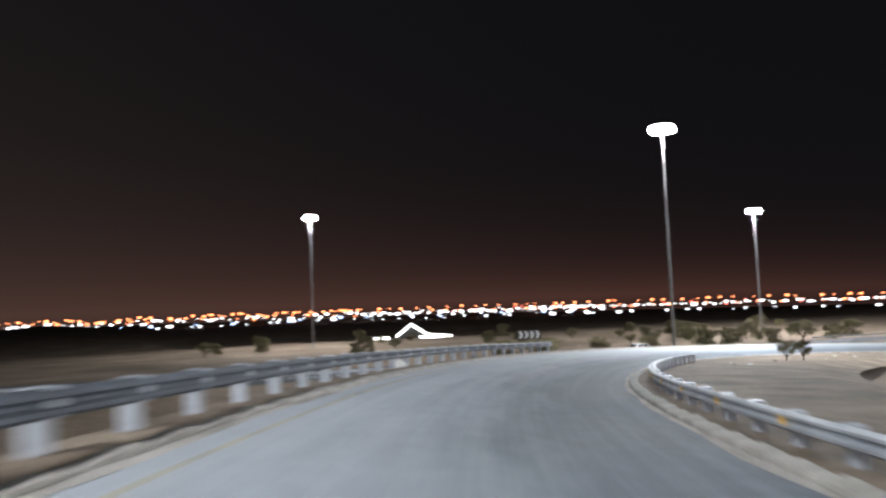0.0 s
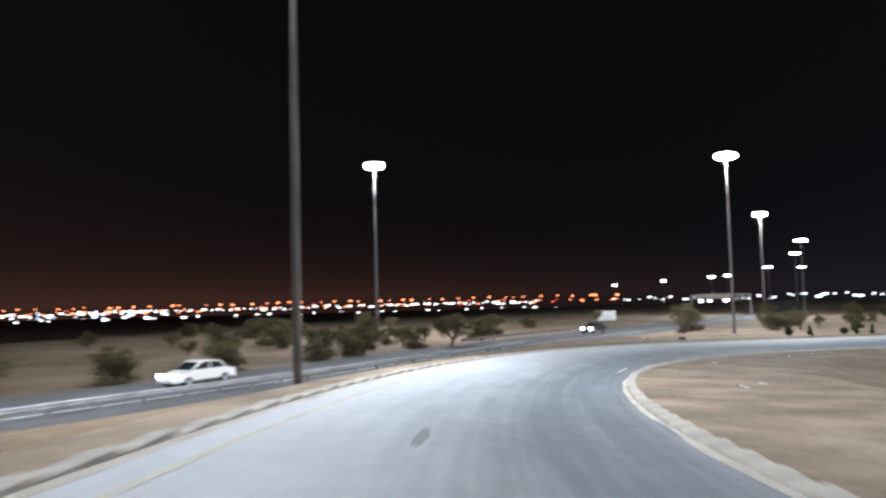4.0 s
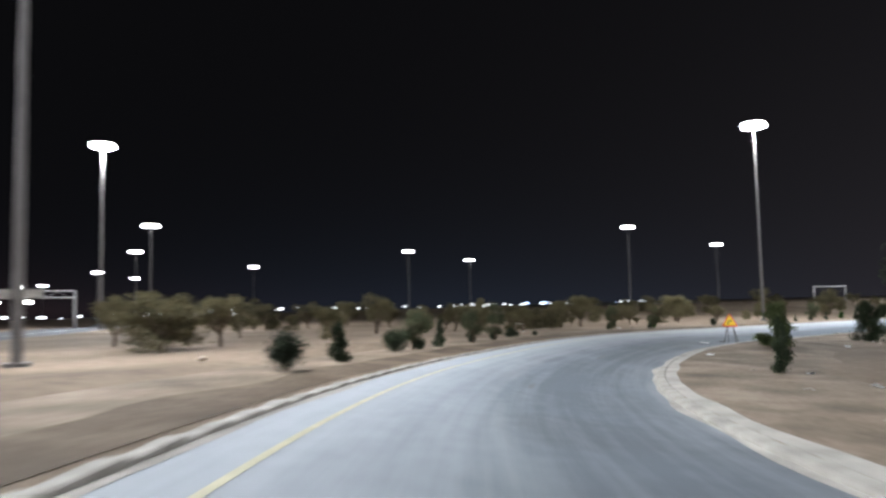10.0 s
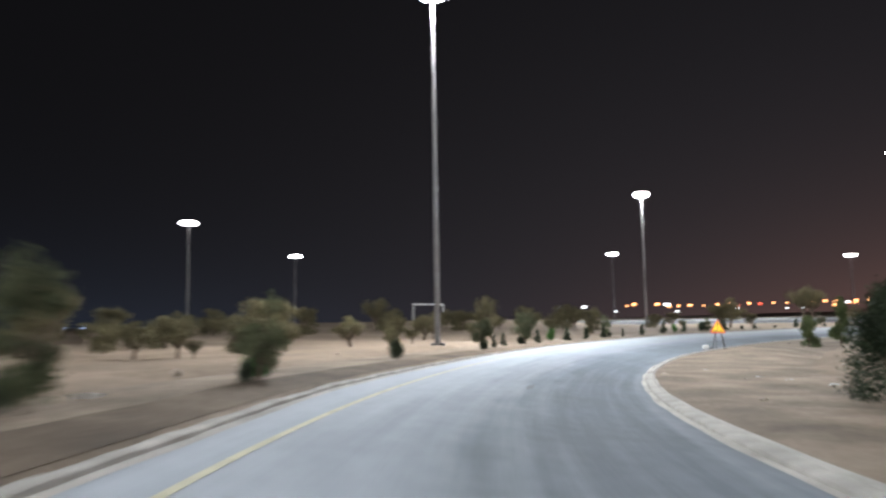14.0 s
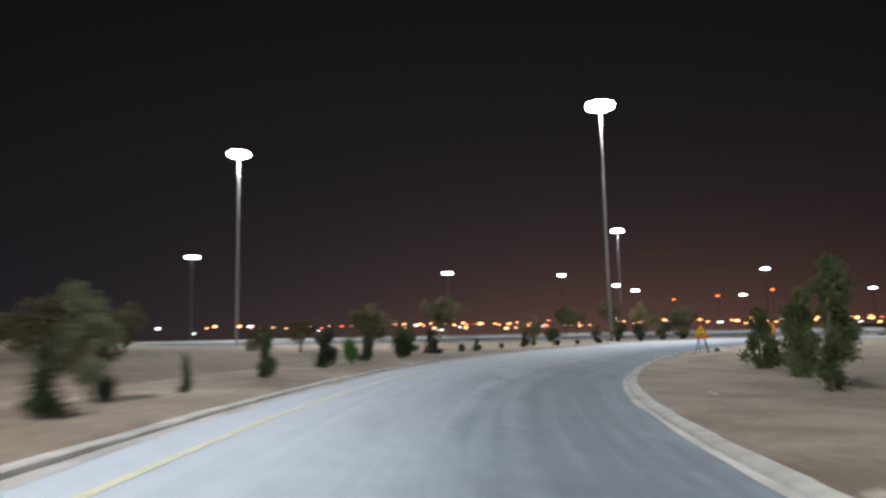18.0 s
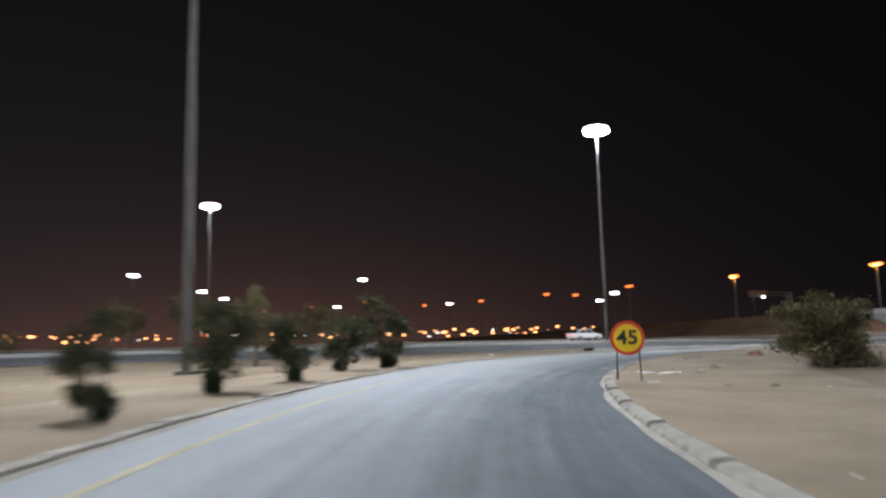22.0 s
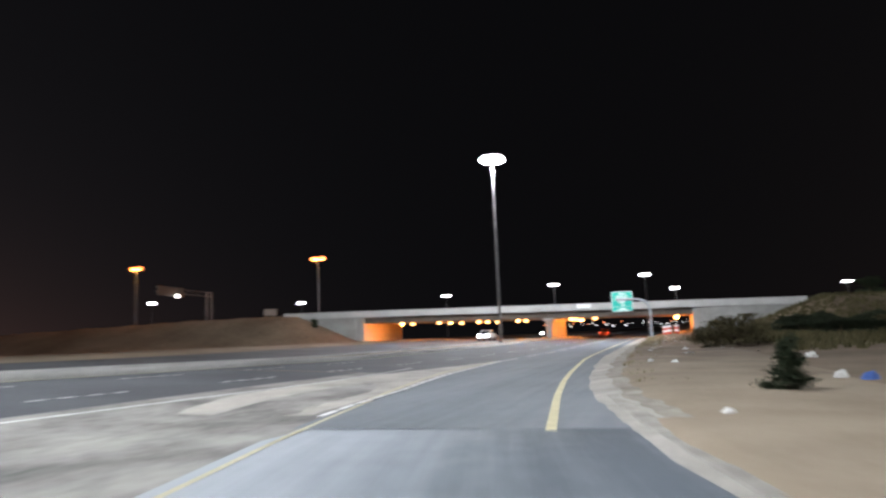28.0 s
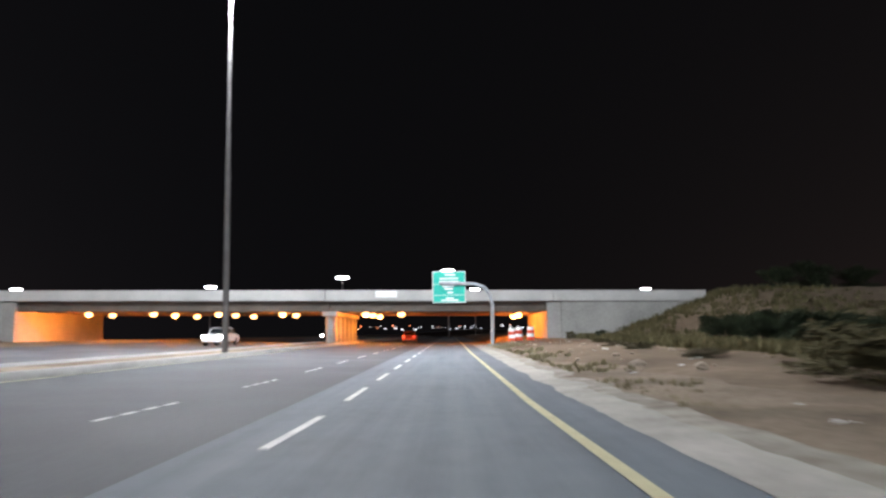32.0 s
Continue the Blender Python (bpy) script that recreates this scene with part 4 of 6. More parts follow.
def triangle_points(side, r):
    h = side * math.sqrt(3) / 2
    cs = [(-side / 2, 0), (side / 2, 0), (0, h)]
    out = []
    for i, (x, z) in enumerate(cs):
        base = (180 + 30, 360 - 30, 90)[i]
        cx, cz = ((x * (1 - 2 * r / side * 1.0)), z + (r if i < 2 else -2 * r))
        cx = x + (r * math.sqrt(3) if i == 0 else -r * math.sqrt(3) if i == 1 else 0)
        for k in range(5):
            a = radians(base - 60 + 30 * k)
            out.append((cx + r * math.cos(a), cz + r * math.sin(a)))
    return out


def work_sign(m, side, low, symbol, label):
    """A triangular road-works sign on two splayed legs; it faces -y."""
    root = thing("warning_sign", label, "road sign", m)
    part("plate", prism(bmesh.new(), [(x, z + low) for x, z in triangle_points(side, 0.05)], -0.012, 0.012), SIGN_RED, root, "red sign plate")
    k = 0.76
    pts = [(x * k, low + 0.075 + z * k) for x, z in triangle_points(side, 0.03)]
    part("face", prism(bmesh.new(), pts, -0.018, -0.013), SIGN_YELLOW, root, "yellow sign face")
    u = side
    bm = bmesh.new()
    if symbol == "turn":
        path = [(-0.10, 0.14), (-0.10, 0.27), (-0.07, 0.335), (-0.01, 0.36), (0.07, 0.36)]
        for (a, b), (c, d) in zip(path, path[1:]):
            dx, dz = c - a, d - b
            n = math.hypot(dx, dz)
            ox, oz = -dz / n * 0.028, dx / n * 0.028
            prism(bm, [((a + ox) * u, low + (b + oz) * u), ((c + ox) * u, low + (d + oz) * u), ((c - ox) * u, low + (d - oz) * u), ((a - ox) * u, low + (b - oz) * u)], -0.023, -0.0185)
        prism(bm, [(0.05 * u, low + 0.43 * u), (0.15 * u, low + 0.36 * u), (0.05 * u, low + 0.29 * u)], -0.0235, -0.0185)
        part("arrow", bm, BLACK, root, "black bent arrow")
    elif symbol == "mark":
        prism(bm, [(-0.028 * u, low + 0.62 * u), (0.028 * u, low + 0.62 * u), (0.02 * u, low + 0.36 * u), (-0.02 * u, low + 0.36 * u)], -0.023, -0.0185)
        prism(bm, [(0.034 * u * math.cos(a), low + 0.29 * u + 0.034 * u * math.sin(a)) for a in np.linspace(0, 2 * math.pi, 12, endpoint=False)], -0.023, -0.0185)
        part("exclamation_mark", bm, BLACK, root, "black exclamation mark")
        bm = bmesh.new()
        for a, b in ((-0.27, 0.02), (0.08, 0.26)):
            box(bm, a * u, b * u, -0.023, -0.0185, low + 0.12 * u, low + 0.17 * u)
        part("writing", bm, BLACK, root, "small black line of writing")
    else:
        for a, b, c, d in ((-0.06, 0.06, 0.42, 0.52), (-0.2, -0.02, 0.26, 0.30), (0.02, 0.2, 0.26, 0.30), (-0.26, 0.26, 0.18, 0.22), (-0.3, 0.3, 0.11, 0.15)):
            box(bm, a * u, b * u, -0.023, -0.0185, low + c * u, low + d * u)
        part("writing", bm, BLACK, root, "lines of black writing")
    for s in (-1, 1):
        part("leg", tube(bmesh.new(), (s * 0.17 * side, 0.03, low + 0.1), (s * 0.36 * side, -0.05, -0.05), 0.022, 0.022, 8), POST, root)
        part("leg", tube(bmesh.new(), (s * 0.15 * side, 0.03, low + 0.1), (s * 0.30 * side, 0.45, -0.05), 0.018, 0.018, 8), POST, root)
    part("foot_bar", tube(bmesh.new(), (-0.36 * side, -0.05, 0.0), (-0.36 * side - 0.28, 0.0, 0.0), 0.025, 0.025, 8), POST, root)
    return root


def facing(x, y, yaw, up=0.0):
    return pose(x, y, float(levels([x], [y])[0]) + up, 0, 0, yaw)


work_sign(facing(102.7, 67.5, -123, 0.33), 0.86, 0.80, "turn", "triangular yellow road works sign with a bent arrow")
work_sign(facing(130.5, 41.6, -155, 0.35), 0.86, 0.80, "mark", "triangular yellow road works sign with an exclamation mark")
work_sign(facing(140.5, 7.8, 173, 0.2), 0.86, 0.80, "text", "triangular yellow road works sign with writing")


def speed_sign(m):
    root = thing("speed_limit_sign", "round yellow speed limit sign with a red rim on two legs", "road sign", m)
    disc = lambda r: [(r * math.cos(a), 1.18 + r * math.sin(a)) for a in np.linspace(0, 2 * math.pi, 40, endpoint=False)]
    part("plate", prism(bmesh.new(), disc(0.44), -0.012, 0.012), SIGN_RED, root, "red rimmed sign plate")
    part("face", prism(bmesh.new(), disc(0.355), -0.018, -0.013), SIGN_YELLOW, root, "yellow sign face")
    me = text_mesh("45", 0.50)
    me.materials.append(BLACK)
    ob = new("number", me)
    ob.parent = root
    ob.matrix_basis = pose(0, -0.022, 1.18, 90, 0, 0)
    ob.data.transform(Matrix.Diagonal((1.08, 1.0, 1, 1)))
    tagged(ob, "black number 45")
    for s in (-1, 1):
        part("leg", tube(bmesh.new(), (s * 0.28, 0.03, 0.95), (s * 0.30, 0.03, -0.1), 0.022, 0.022, 8), POST, root)
    return root


speed_sign(facing(139.4, -8.7, 161))


def chevron_board(m):
    root = thing("chevron_board", "black chevron board with white arrows on two posts", "road sign", m)
    part("plate", box(bmesh.new(), -0.64, 0.64, -0.012, 0.012, 0.75, 1.2, 0.004), BLACK, root)
    for i in range(4):
        x = -0.54 + i * 0.30
        bm = prism(bmesh.new(), [(x, 1.17), (x + 0.12, 1.17), (x + 0.22, 0.975), (x + 0.12, 0.78), (x, 0.78), (x + 0.10, 0.975)], -0.018, -0.013)
        part("chevron", bm, SIGN_WHITE, root, "white chevron")
    for s in (-1, 1):
        part("post", tube(bmesh.new(), (s * 0.45, 0.04, -0.9), (s * 0.45, 0.04, 1.15), 0.035, 0.035, 8), POST, root)
    return root


chevron_board(pose(4.5, 38.9, 5.86, 0, 0, -9))



# ---- guard rails ----
def w_beam(bm, line, sign, base):
    """The corrugated rail along a line; sign: the side that it shows."""
    d, n = frames(line)
    prof = [(0.0, 0.0), (0.05, 0.032), (0.05, 0.066), (0.008, 0.094), (0.008, 0.122), (0.05, 0.15), (0.05, 0.184), (0.0, 0.216), (-0.02, 0.216), (-0.02, 0.0)]
    rows = [[bm.verts.new((p[0] + q[0] * sign * a, p[1] + q[1] * sign * a, p[2] + base + b)) for a, b in prof] for p, q in zip(line, n)]
    for r0, r1 in zip(rows, rows[1:]):
        for k in range(len(prof)):
            bm.faces.new((r0[k], r1[k], r1[(k + 1) % len(prof)], r0[(k + 1) % len(prof)]))
    return bm


def guard_rail(name, line, sign, gap, label, mesh_post, reflectors=0, base=0.25, mat=None):
    """A beam on posts that stand gap apart along a line at ground level."""
    root = thing(name, label, "guard rail")
    part("rail", w_beam(bmesh.new(), line, sign, base), mat or RAIL_STEEL, root, "corrugated steel beam")
    d, n = frames(line)
    run = np.r_[0, np.cumsum(np.linalg.norm(np.diff(line[:, :2], axis=0), axis=1))]
    for i, at in enumerate(np.arange(0.3, run[-1], gap)):
        x, y, z = (float(np.interp(at, run, line[:, j])) for j in range(3))
        dx, dy, nx_, ny_ = (float(np.interp(at, run, q)) for q in (d[:, 0], d[:, 1], n[:, 0], n[:, 1]))
        yaw = math.degrees(math.atan2(dy, dx))
        ob = new("post", mesh_post)
        ob.parent = root
        ob.matrix_basis = pose(x - nx_ * sign * 0.13, y - ny_ * sign * 0.13, z, 0, 0, yaw if sign < 0 else yaw + 180)
        if reflectors and i % reflectors == 0:
            bm = box(bmesh.new(), -0.075, 0.075, -0.008, 0.008, -0.045, 0.045, 0.003)
            part("reflector", bm, REFLECTOR, root, "amber reflector").matrix_basis = pose(x + nx_ * sign * 0.055, y + ny_ * sign * 0.055, z + base + 0.108, 0, 0, yaw)
    return root


def beside(first, last, off, up):
    """A line beside the banked ramp at an offset to the left."""
    p = lane[first:last].copy()
    p[:, :2] += n_l[first:last] * off
    p[:, 2] += tilt(off, first, last) + up
    return p


POST_MESH = finish(box(box(bmesh.new(), -0.085, 0.085, -0.07, 0.07, -0.7, 0.475, 0.01), -0.075, 0.075, -0.16, -0.065, 0.25, 0.47, 0.008), "post", STEEL)
rl = beside(0, 78, 2.86, 0.03)
guard_rail("guard_rail", rl, -1, 1.36, "galvanised guard rail on stout posts outside the bend", POST_MESH, mat=BEAM_SHADED)
rr = beside(0, 82, -3.52, 0.03)
guard_rail("guard_rail", rr, 1, 1.36, "galvanised guard rail with amber reflectors inside the bend", POST_MESH, reflectors=2)

# ---- outer road below the ramp ----
OUTER = [(-150, 10), (-90, 26), (-40, 44), (-15, 56.8), (5, 68.1), (25, 78.4), (45, 87.9), (65, 96.6), (85, 104.0), (120, 117), (175, 142), (250, 190), (380, 290), (600, 480)]
outer = spline([(x, y, 0.0) for x, y in OUTER], 3.0)
outer[:, 2] = np.convolve(np.pad(levels(outer[:, 0], outer[:, 1]), 6, "edge"), np.ones(13) / 13, "valid")
ribbon("outer_road", outer, [(7.6, 0.10), (3.8, 0.14), (0.0, 0.12), (-0.8, 0.05), (-1.8, -0.4)], ASPHALT_DARK, "dark asphalt road outside the ramp", "road")
ribbon("edge_line", outer, [(0.75, 0.145), (0.6, 0.145)], WHITE_LINE, "worn white edge line of the outer road", "road marking")
SLIM_POST = finish(box(bmesh.new(), -0.04, 0.04, -0.06, 0.06, -0.5, 0.54, 0.008), "post", STEEL)
near_side = outer[(outer[:, 0] > -70) & (outer[:, 0] < 50)].copy()
near_side[:, 2] += 0.08
d_o, n_o = frames(near_side)
near_side[:, :2] += n_o * -0.2
guard_rail("guard_rail", near_side, -1, 2.0, "dull steel guard rail along the outer road", SLIM_POST, base=0.34, mat=RAIL_STEEL)
far_side = outer[(outer[:, 0] > 50) & (outer[:, 0] < 86)].copy()
far_side[:, 2] += 0.05
far_side[:, :2] += frames(far_side)[1] * 7.8
guard_rail("guard_rail", far_side, -1, 3.0, "dull steel guard rail beyond the outer road", SLIM_POST, base=0.3, mat=MAST)


# ---- trees and shrubs ----
def crown(bm, blobs, count, leaf, rng, flat_leaf=0.6):
    """Leaf sprays scattered over uneven lobes (x, y, z, rx, rz)."""
    for x, y, z, rx, rz in blobs:
        for _ in range(int(count * rx)):
            u, th, r = rng.uniform(-1, 1), rng.uniform(0, 2 * math.pi), min(1.35, abs(rng.gauss(0.72, 0.27)))
            c = math.sqrt(1 - u * u)
            p = Vector((x + rx * r * c * math.cos(th), y + rx * r * c * math.sin(th), z + rz * r * u))
            k = leaf * rng.uniform(0.5, 1.5)
            m = Matrix.Translation(p) @ Euler((rng.uniform(-1, 1), rng.uniform(-1, 1), rng.uniform(0, 6.28))).to_matrix().to_4x4()
            pts = [(-k, 0, 0), (-k * 0.2, -k * flat_leaf * 0.5, k * 0.12), (k, 0, 0), (k * 0.1, k * flat_leaf * 0.5, k * 0.15)]
            bm.faces.new([bm.verts.new(m @ Vector(q)) for q in pts])
    return bm


def plant(name, label, category, seed, kind, leafmat, group):
    """A shrub or tree one unit tall and about one wide."""
    rng = random.Random(seed)
    root = thing(name, label, category, group=group)
    bm = bmesh.new()
    blobs = []
    if kind == "ball":
        tube(bm, (0, 0, -0.08), (0.01, 0, 0.3), 0.05, 0.03, 6)
        for i in range(9):
            a = rng.uniform(0, 6.28)
            blobs.append((0.2 * math.cos(a) * rng.random(), 0.2 * math.sin(a) * rng.random(), rng.uniform(0.28, 0.72), rng.uniform(0.2, 0.32), rng.uniform(0.2, 0.28)))
    elif kind == "spire":
        tube(bm, (0, 0, -0.05), (0.03, 0.02, 0.85), 0.04, 0.012, 6)
        for i in range(22):
            z = 0.08 + 0.85 * (i + rng.random()) / 22
            wide = (0.22 if z < 0.22 else 0.36 * (1.12 - z)) + 0.03
            a, r = rng.uniform(0, 6.28), wide * rng.uniform(0.3, 1.0)
            blobs.append((r * math.cos(a), r * math.sin(a), z, rng.uniform(0.10, 0.18), rng.uniform(0.07, 0.12)))
    elif kind == "bush":
        lean = rng.uniform(-0.05, 0.05)
        tube(bm, (0, 0, -0.05), (lean, 0, 0.5), 0.035, 0.02, 6)
        for i in range(16):
            z = rng.uniform(0.2, 0.92)
            a, r = rng.uniform(0, 6.28), 0.30 * (1 - abs(z - 0.55) * 1.3) * rng.uniform(0.5, 1.1)
            blobs.append((lean + r * math.cos(a), r * math.sin(a), z, rng.uniform(0.12, 0.22), rng.uniform(0.08, 0.14)))
        for i in range(4):
            a = rng.uniform(0, 6.28)
            tube(bm, (lean * 0.5, 0, 0.2), (0.28 * math.cos(a), 0.28 * math.sin(a), 0.62), 0.015, 0.005, 5)
    elif kind == "cone":
        tube(bm, (0, 0, -0.05), (0.02, 0.01, 0.8), 0.045, 0.015, 6)
        for i in range(12):
            z = 0.12 + 0.07 * i
            a, r = rng.uniform(0, 6.28), 0.20 * (1 - z * 0.6)
            blobs.append((r * math.cos(a), r * math.sin(a), z, max(0.10, 0.32 * (1.05 - z)) * rng.uniform(0.8, 1.2), rng.uniform(0.10, 0.16)))
    else:
        lean = rng.uniform(-0.08, 0.08)
        tube(bm, (0, 0, -0.05), (lean, 0, 0.26), 0.042, 0.030, 7)
        for i in range(6):
            a = i * 1.05 + rng.uniform(-0.3, 0.3)
            e = Vector((lean + 0.30 * math.cos(a), 0.30 * math.sin(a), rng.uniform(0.5, 0.82)))
            tube(bm, (lean, 0, 0.22), e, 0.022, 0.007, 5)
            blobs.append((e.x, e.y, e.z, rng.uniform(0.13, 0.22), rng.uniform(0.10, 0.17)))
            blobs.append((e.x * 0.6, e.y * 0.6, e.z - rng.uniform(0.05, 0.2), rng.uniform(0.12, 0.2), rng.uniform(0.09, 0.15)))
        for i in range(4):
            blobs.append((rng.uniform(-0.2, 0.2), rng.uniform(-0.2, 0.2), rng.uniform(0.72, 0.92), rng.uniform(0.12, 0.18), rng.uniform(0.07, 0.12)))
        if kind in ("low", "dense"):
            for i in range(8):
                a = rng.uniform(0, 6.28)
                blobs.append((0.28 * math.cos(a), 0.28 * math.sin(a), rng.uniform(0.1, 0.4), 0.2, 0.14))
    part("trunk", bm, BARK, root)
    bm = crown(bmesh.new(), blobs, {"ball": 1100, "cone": 1100, "bush": 1100, "spire": 2600, "dense": 3200, "open": 1250, "low": 950}[kind], {"ball": 0.042, "cone": 0.042, "bush": 0.034, "spire": 0.025, "dense": 0.023, "open": 0.028, "low": 0.035}[kind], rng)
    me = bpy.data.meshes.new("crown")
    bm.to_mesh(me)
    bm.free()
    me.materials.append(leafmat)
    c = new("crown", me)
    c.parent = root
    return root


PLANTS = {
    "ball": [plant("shrub", "small round dark green shrub on the sand", "shrub", 11 + i, "ball", LEAF_DARK, "roadside shrubs") for i in range(2)],
    "green": [plant("shrub", "small bright green shrub near the kerb", "shrub", 15, "ball", LEAF_GREEN, "roadside shrubs")],
    "cone": [plant("shrub", "dark green bushy shrub on the sand", "shrub", 21 + i, "cone", LEAF_DARK, "roadside shrubs") for i in range(3)],
    "open": [plant("tree", "dusty olive desert tree with thin branches", "tree", 31 + i, "open", LEAF_PALE, "desert trees") for i in range(4)],
    "low": [plant("shrub", "dusty olive spreading desert shrub", "shrub", 41 + i, "low", LEAF_PALE, "desert shrubs") for i in range(3)],
    "dome": [plant("shrub", "dense rounded dusty olive desert shrub", "shrub", 81, "dense", LEAF_PALE, "desert shrubs")],
    "bush": [plant("shrub", "tall dusty green shrub planted beside the kerb", "shrub", 61 + i, "bush", LEAF_MID, "roadside shrubs") for i in range(4)],
    "dark": [plant("tree", "dense dark green tree on the sand", "tree", 51 + i, "dense", LEAF_DARK, "dark trees") for i in range(3)],
    "spire": [plant("tree", "dense dark green bushy tree with a leafy foot", "tree", 71 + i, "spire", LEAF_FRESH, "dark trees") for i in range(3)],
}
used = set()
grow = random.Random(5)


def sow(kind, rows):
    for x, y, h, w in rows:
        pick = PLANTS[kind][grow.randrange(len(PLANTS[kind]))]
        base = float(levels([x], [y])[0]) - 0.04
        m = pose(x, y, base, grow.uniform(-3, 3), grow.uniform(-3, 3), grow.uniform(0, 360)) @ Matrix.Diagonal((w * 1.08, w * 1.08, h * 1.04, 1))
        if pick.name in used:
            ob = copy_thing(pick, m)
        else:
            used.add(pick.name)
            ob = pick
        ob.matrix_basis = m


sow("cone", [(113.6, -43.1, 0.95, 1.05), (106.3, -45.6, 0.5, 0.8)])
sow("open", [(153.0, -24.9, 3.8, 2.5), (121.6, 79.7, 2.1, 2.1), (126.9, 75.6, 2.1, 1.9), (130.9, 73.4, 3.1, 2.4), (91.5, 90.9, 2.3, 2.3), (135.6, 70.3, 1.6, 1.7), (92.7, 96.4, 2.3, 2.1), (168.1, -1.1, 3.7, 3.9)])
sow("open", [(142.7, 62.8, 3.0, 3.2), (158.5, -11.8, 2.5, 1.9), (108.7, 88.0, 2.5, 2.7), (151.7, -38.6, 3.4, 3.2), (162.1, 7.0, 2.9, 3.2), (146.7, 50.8, 1.9, 1.6), (132.8, 73.5, 3.1, 2.4), (170.9, -35.4, 1.7, 1.9), (79.7, 97.6, 3.2, 3.4), (152.4, 43.3, 3.1, 2.1), (166.0, -2.5, 2.0, 1.9), (179.0, -29.6, 5.2, 4.9), (169.3, 46.2, 3.2, 2.9), (166.4, -42.5, 3.6, 3.3), (162.8, -45.0, 4.5, 4.0), (157.3, -55.2, 3.3, 3.3), (161.1, -55.6, 3.4, 3.4), (180.0, -32.8, 4.6, 4.8)])
sow("open", [(169.7, -47.0, 4.0, 3.9), (128.0, 104.0, 2.8, 3.0), (140.0, 98.0, 2.8, 3.0), (150.0, 84.0, 2.8, 3.0), (118.0, 112.0, 2.8, 3.0), (104.0, 118.0, 2.8, 3.0), (165.0, 70.0, 2.8, 3.0)])
sow("low", [(83.9, -57.2, 1.4, 3.8), (82.6, 99.1, 2.4, 3.3), (88.8, 92.1, 2.3, 3.4), (87.3, -54.5, 1.7, 3.6), (124.1, 76.3, 1.6, 2.0), (160.3, 30.2, 2.4, 2.9), (37.0, 113.2, 2.7, 4.0)])
sow("dark", [(111.6, 56.8, 2.6, 2.2), (79.4, 68.2, 4.4, 3.6), (113.2, 53.0, 3.0, 2.4)])
# planted row outside the kerb: step along the ramp, height, spread
for kind, rows in (("ball", ((161, 0.85, 1.05), (169, 0.9, 0.95), (181, 0.55, 0.85), (184, 0.34, 0.36), (210, 0.72, 0.7), (231, 0.42, 0.45), (251, 0.9, 0.93), (257, 0.45, 0.35), (262, 0.36, 0.3), (272, 0.38, 0.33), (275, 0.46, 0.42))),
                   ("green", ((200.6, 0.5, 0.7), (228.5, 0.8, 0.62), (247, 0.75, 0.55), (267, 0.5, 0.38))),
                   ("cone", ((164, 0.95, 0.7), (172.5, 1.0, 0.62), (220, 0.6, 0.38), (222, 0.66, 0.44), (226, 0.75, 0.5), (230, 0.78, 0.6), (233, 0.68, 0.48), (235.5, 0.8, 0.6), (238.5, 0.56, 0.25), (241.5, 0.8, 0.46), (245, 1.0, 0.66), (249, 0.95, 0.6), (255, 0.95, 0.86), (259, 0.56, 0.47), (265, 0.85, 0.56))),
                   ("bush", ((170.5, 1.45, 1.35), (176, 1.5, 1.1), (178.5, 1.55, 1.25), (195, 1.65, 1.0), (200, 1.45, 0.95), (218, 1.5, 1.2), (223.8, 1.8, 1.38), (237, 1.4, 0.8), (252.5, 1.1, 0.9), (268.5, 1.4, 1.0), (274.5, 1.1, 0.75), (278, 1.65, 1.25), (280.7, 1.4, 1.2), (285, 1.65, 1.6), (287, 2.0, 1.8)))):
    for k, h, w in rows:
        x, y = (float(np.interp(k, np.arange(len(lane)), lane[:, j] + n_l[:, j] * (4.0 + 0.25 * math.sin(k * 2.1)))) for j in (0, 1))
        sow(kind, [(x, y, h, w)])
        if kind == "bush":
            # dark young growth at the foot
            sow("ball", [(x + 0.22 * math.cos(k * 5.0), y + 0.22 * math.sin(k * 5.0), 0.26 * h + 0.08, 0.3 * w + 0.1)])
# row inside the bend
sow("cone", [(85.2, 70.5, 1.7, 0.8), (100.5, 65.3, 1.0, 0.9), (136.3, 15.2, 1.0, 1.3), (137.4, 6.4, 1.0, 1.1), (122.85, -33.9, 0.7, 0.5)])
sow("bush", [(122.9, -33.7, 1.3, 0.9)])
sow("spire", [(98.0, 66.6, 2.3, 2.4), (131.2, 33.4, 2.0, 1.8), (133.6, 27.0, 3.1, 1.9), (134.8, 21.6, 2.7, 1.9), (136.4, 17.4, 2.3, 1.7), (136.0, 8.3, 2.3, 2.2)])
sow("dome", [(131.2, -14.6, 2.5, 3.3), (130.3, -15.6, 2.0, 2.2)])
# brush belt beyond the outer verge
d_r, n_r = frames(ramp)
for i in range(150):
    k = grow.randrange(118, 262)
    off = grow.uniform(9, 46)
    q = ramp[k, :2] + n_r[k] * off
    if np.min(np.hypot(ramp[:, 0] - q[0], ramp[:, 1] - q[1])) > 8.5 and np.hypot(q[0] - 206, q[1] - 22) > 18 and k > 132 and np.min(np.hypot(outer[:, 0] - q[0], outer[:, 1] - q[1])) > 11:
        h = grow.uniform(1.0, 2.6) * min(1.0, 0.55 + off / 60)
        sow("open" if i % 3 else "low", [(q[0], q[1], h, h * grow.uniform(0.9, 1.3))])
for i in range(26):
    x, y = grow.uniform(-40, 60), grow.uniform(104, 150)
    h = grow.uniform(1.3, 2.6)
    sow("low" if i % 2 else "open", [(x, y, h, h * 1.25)])

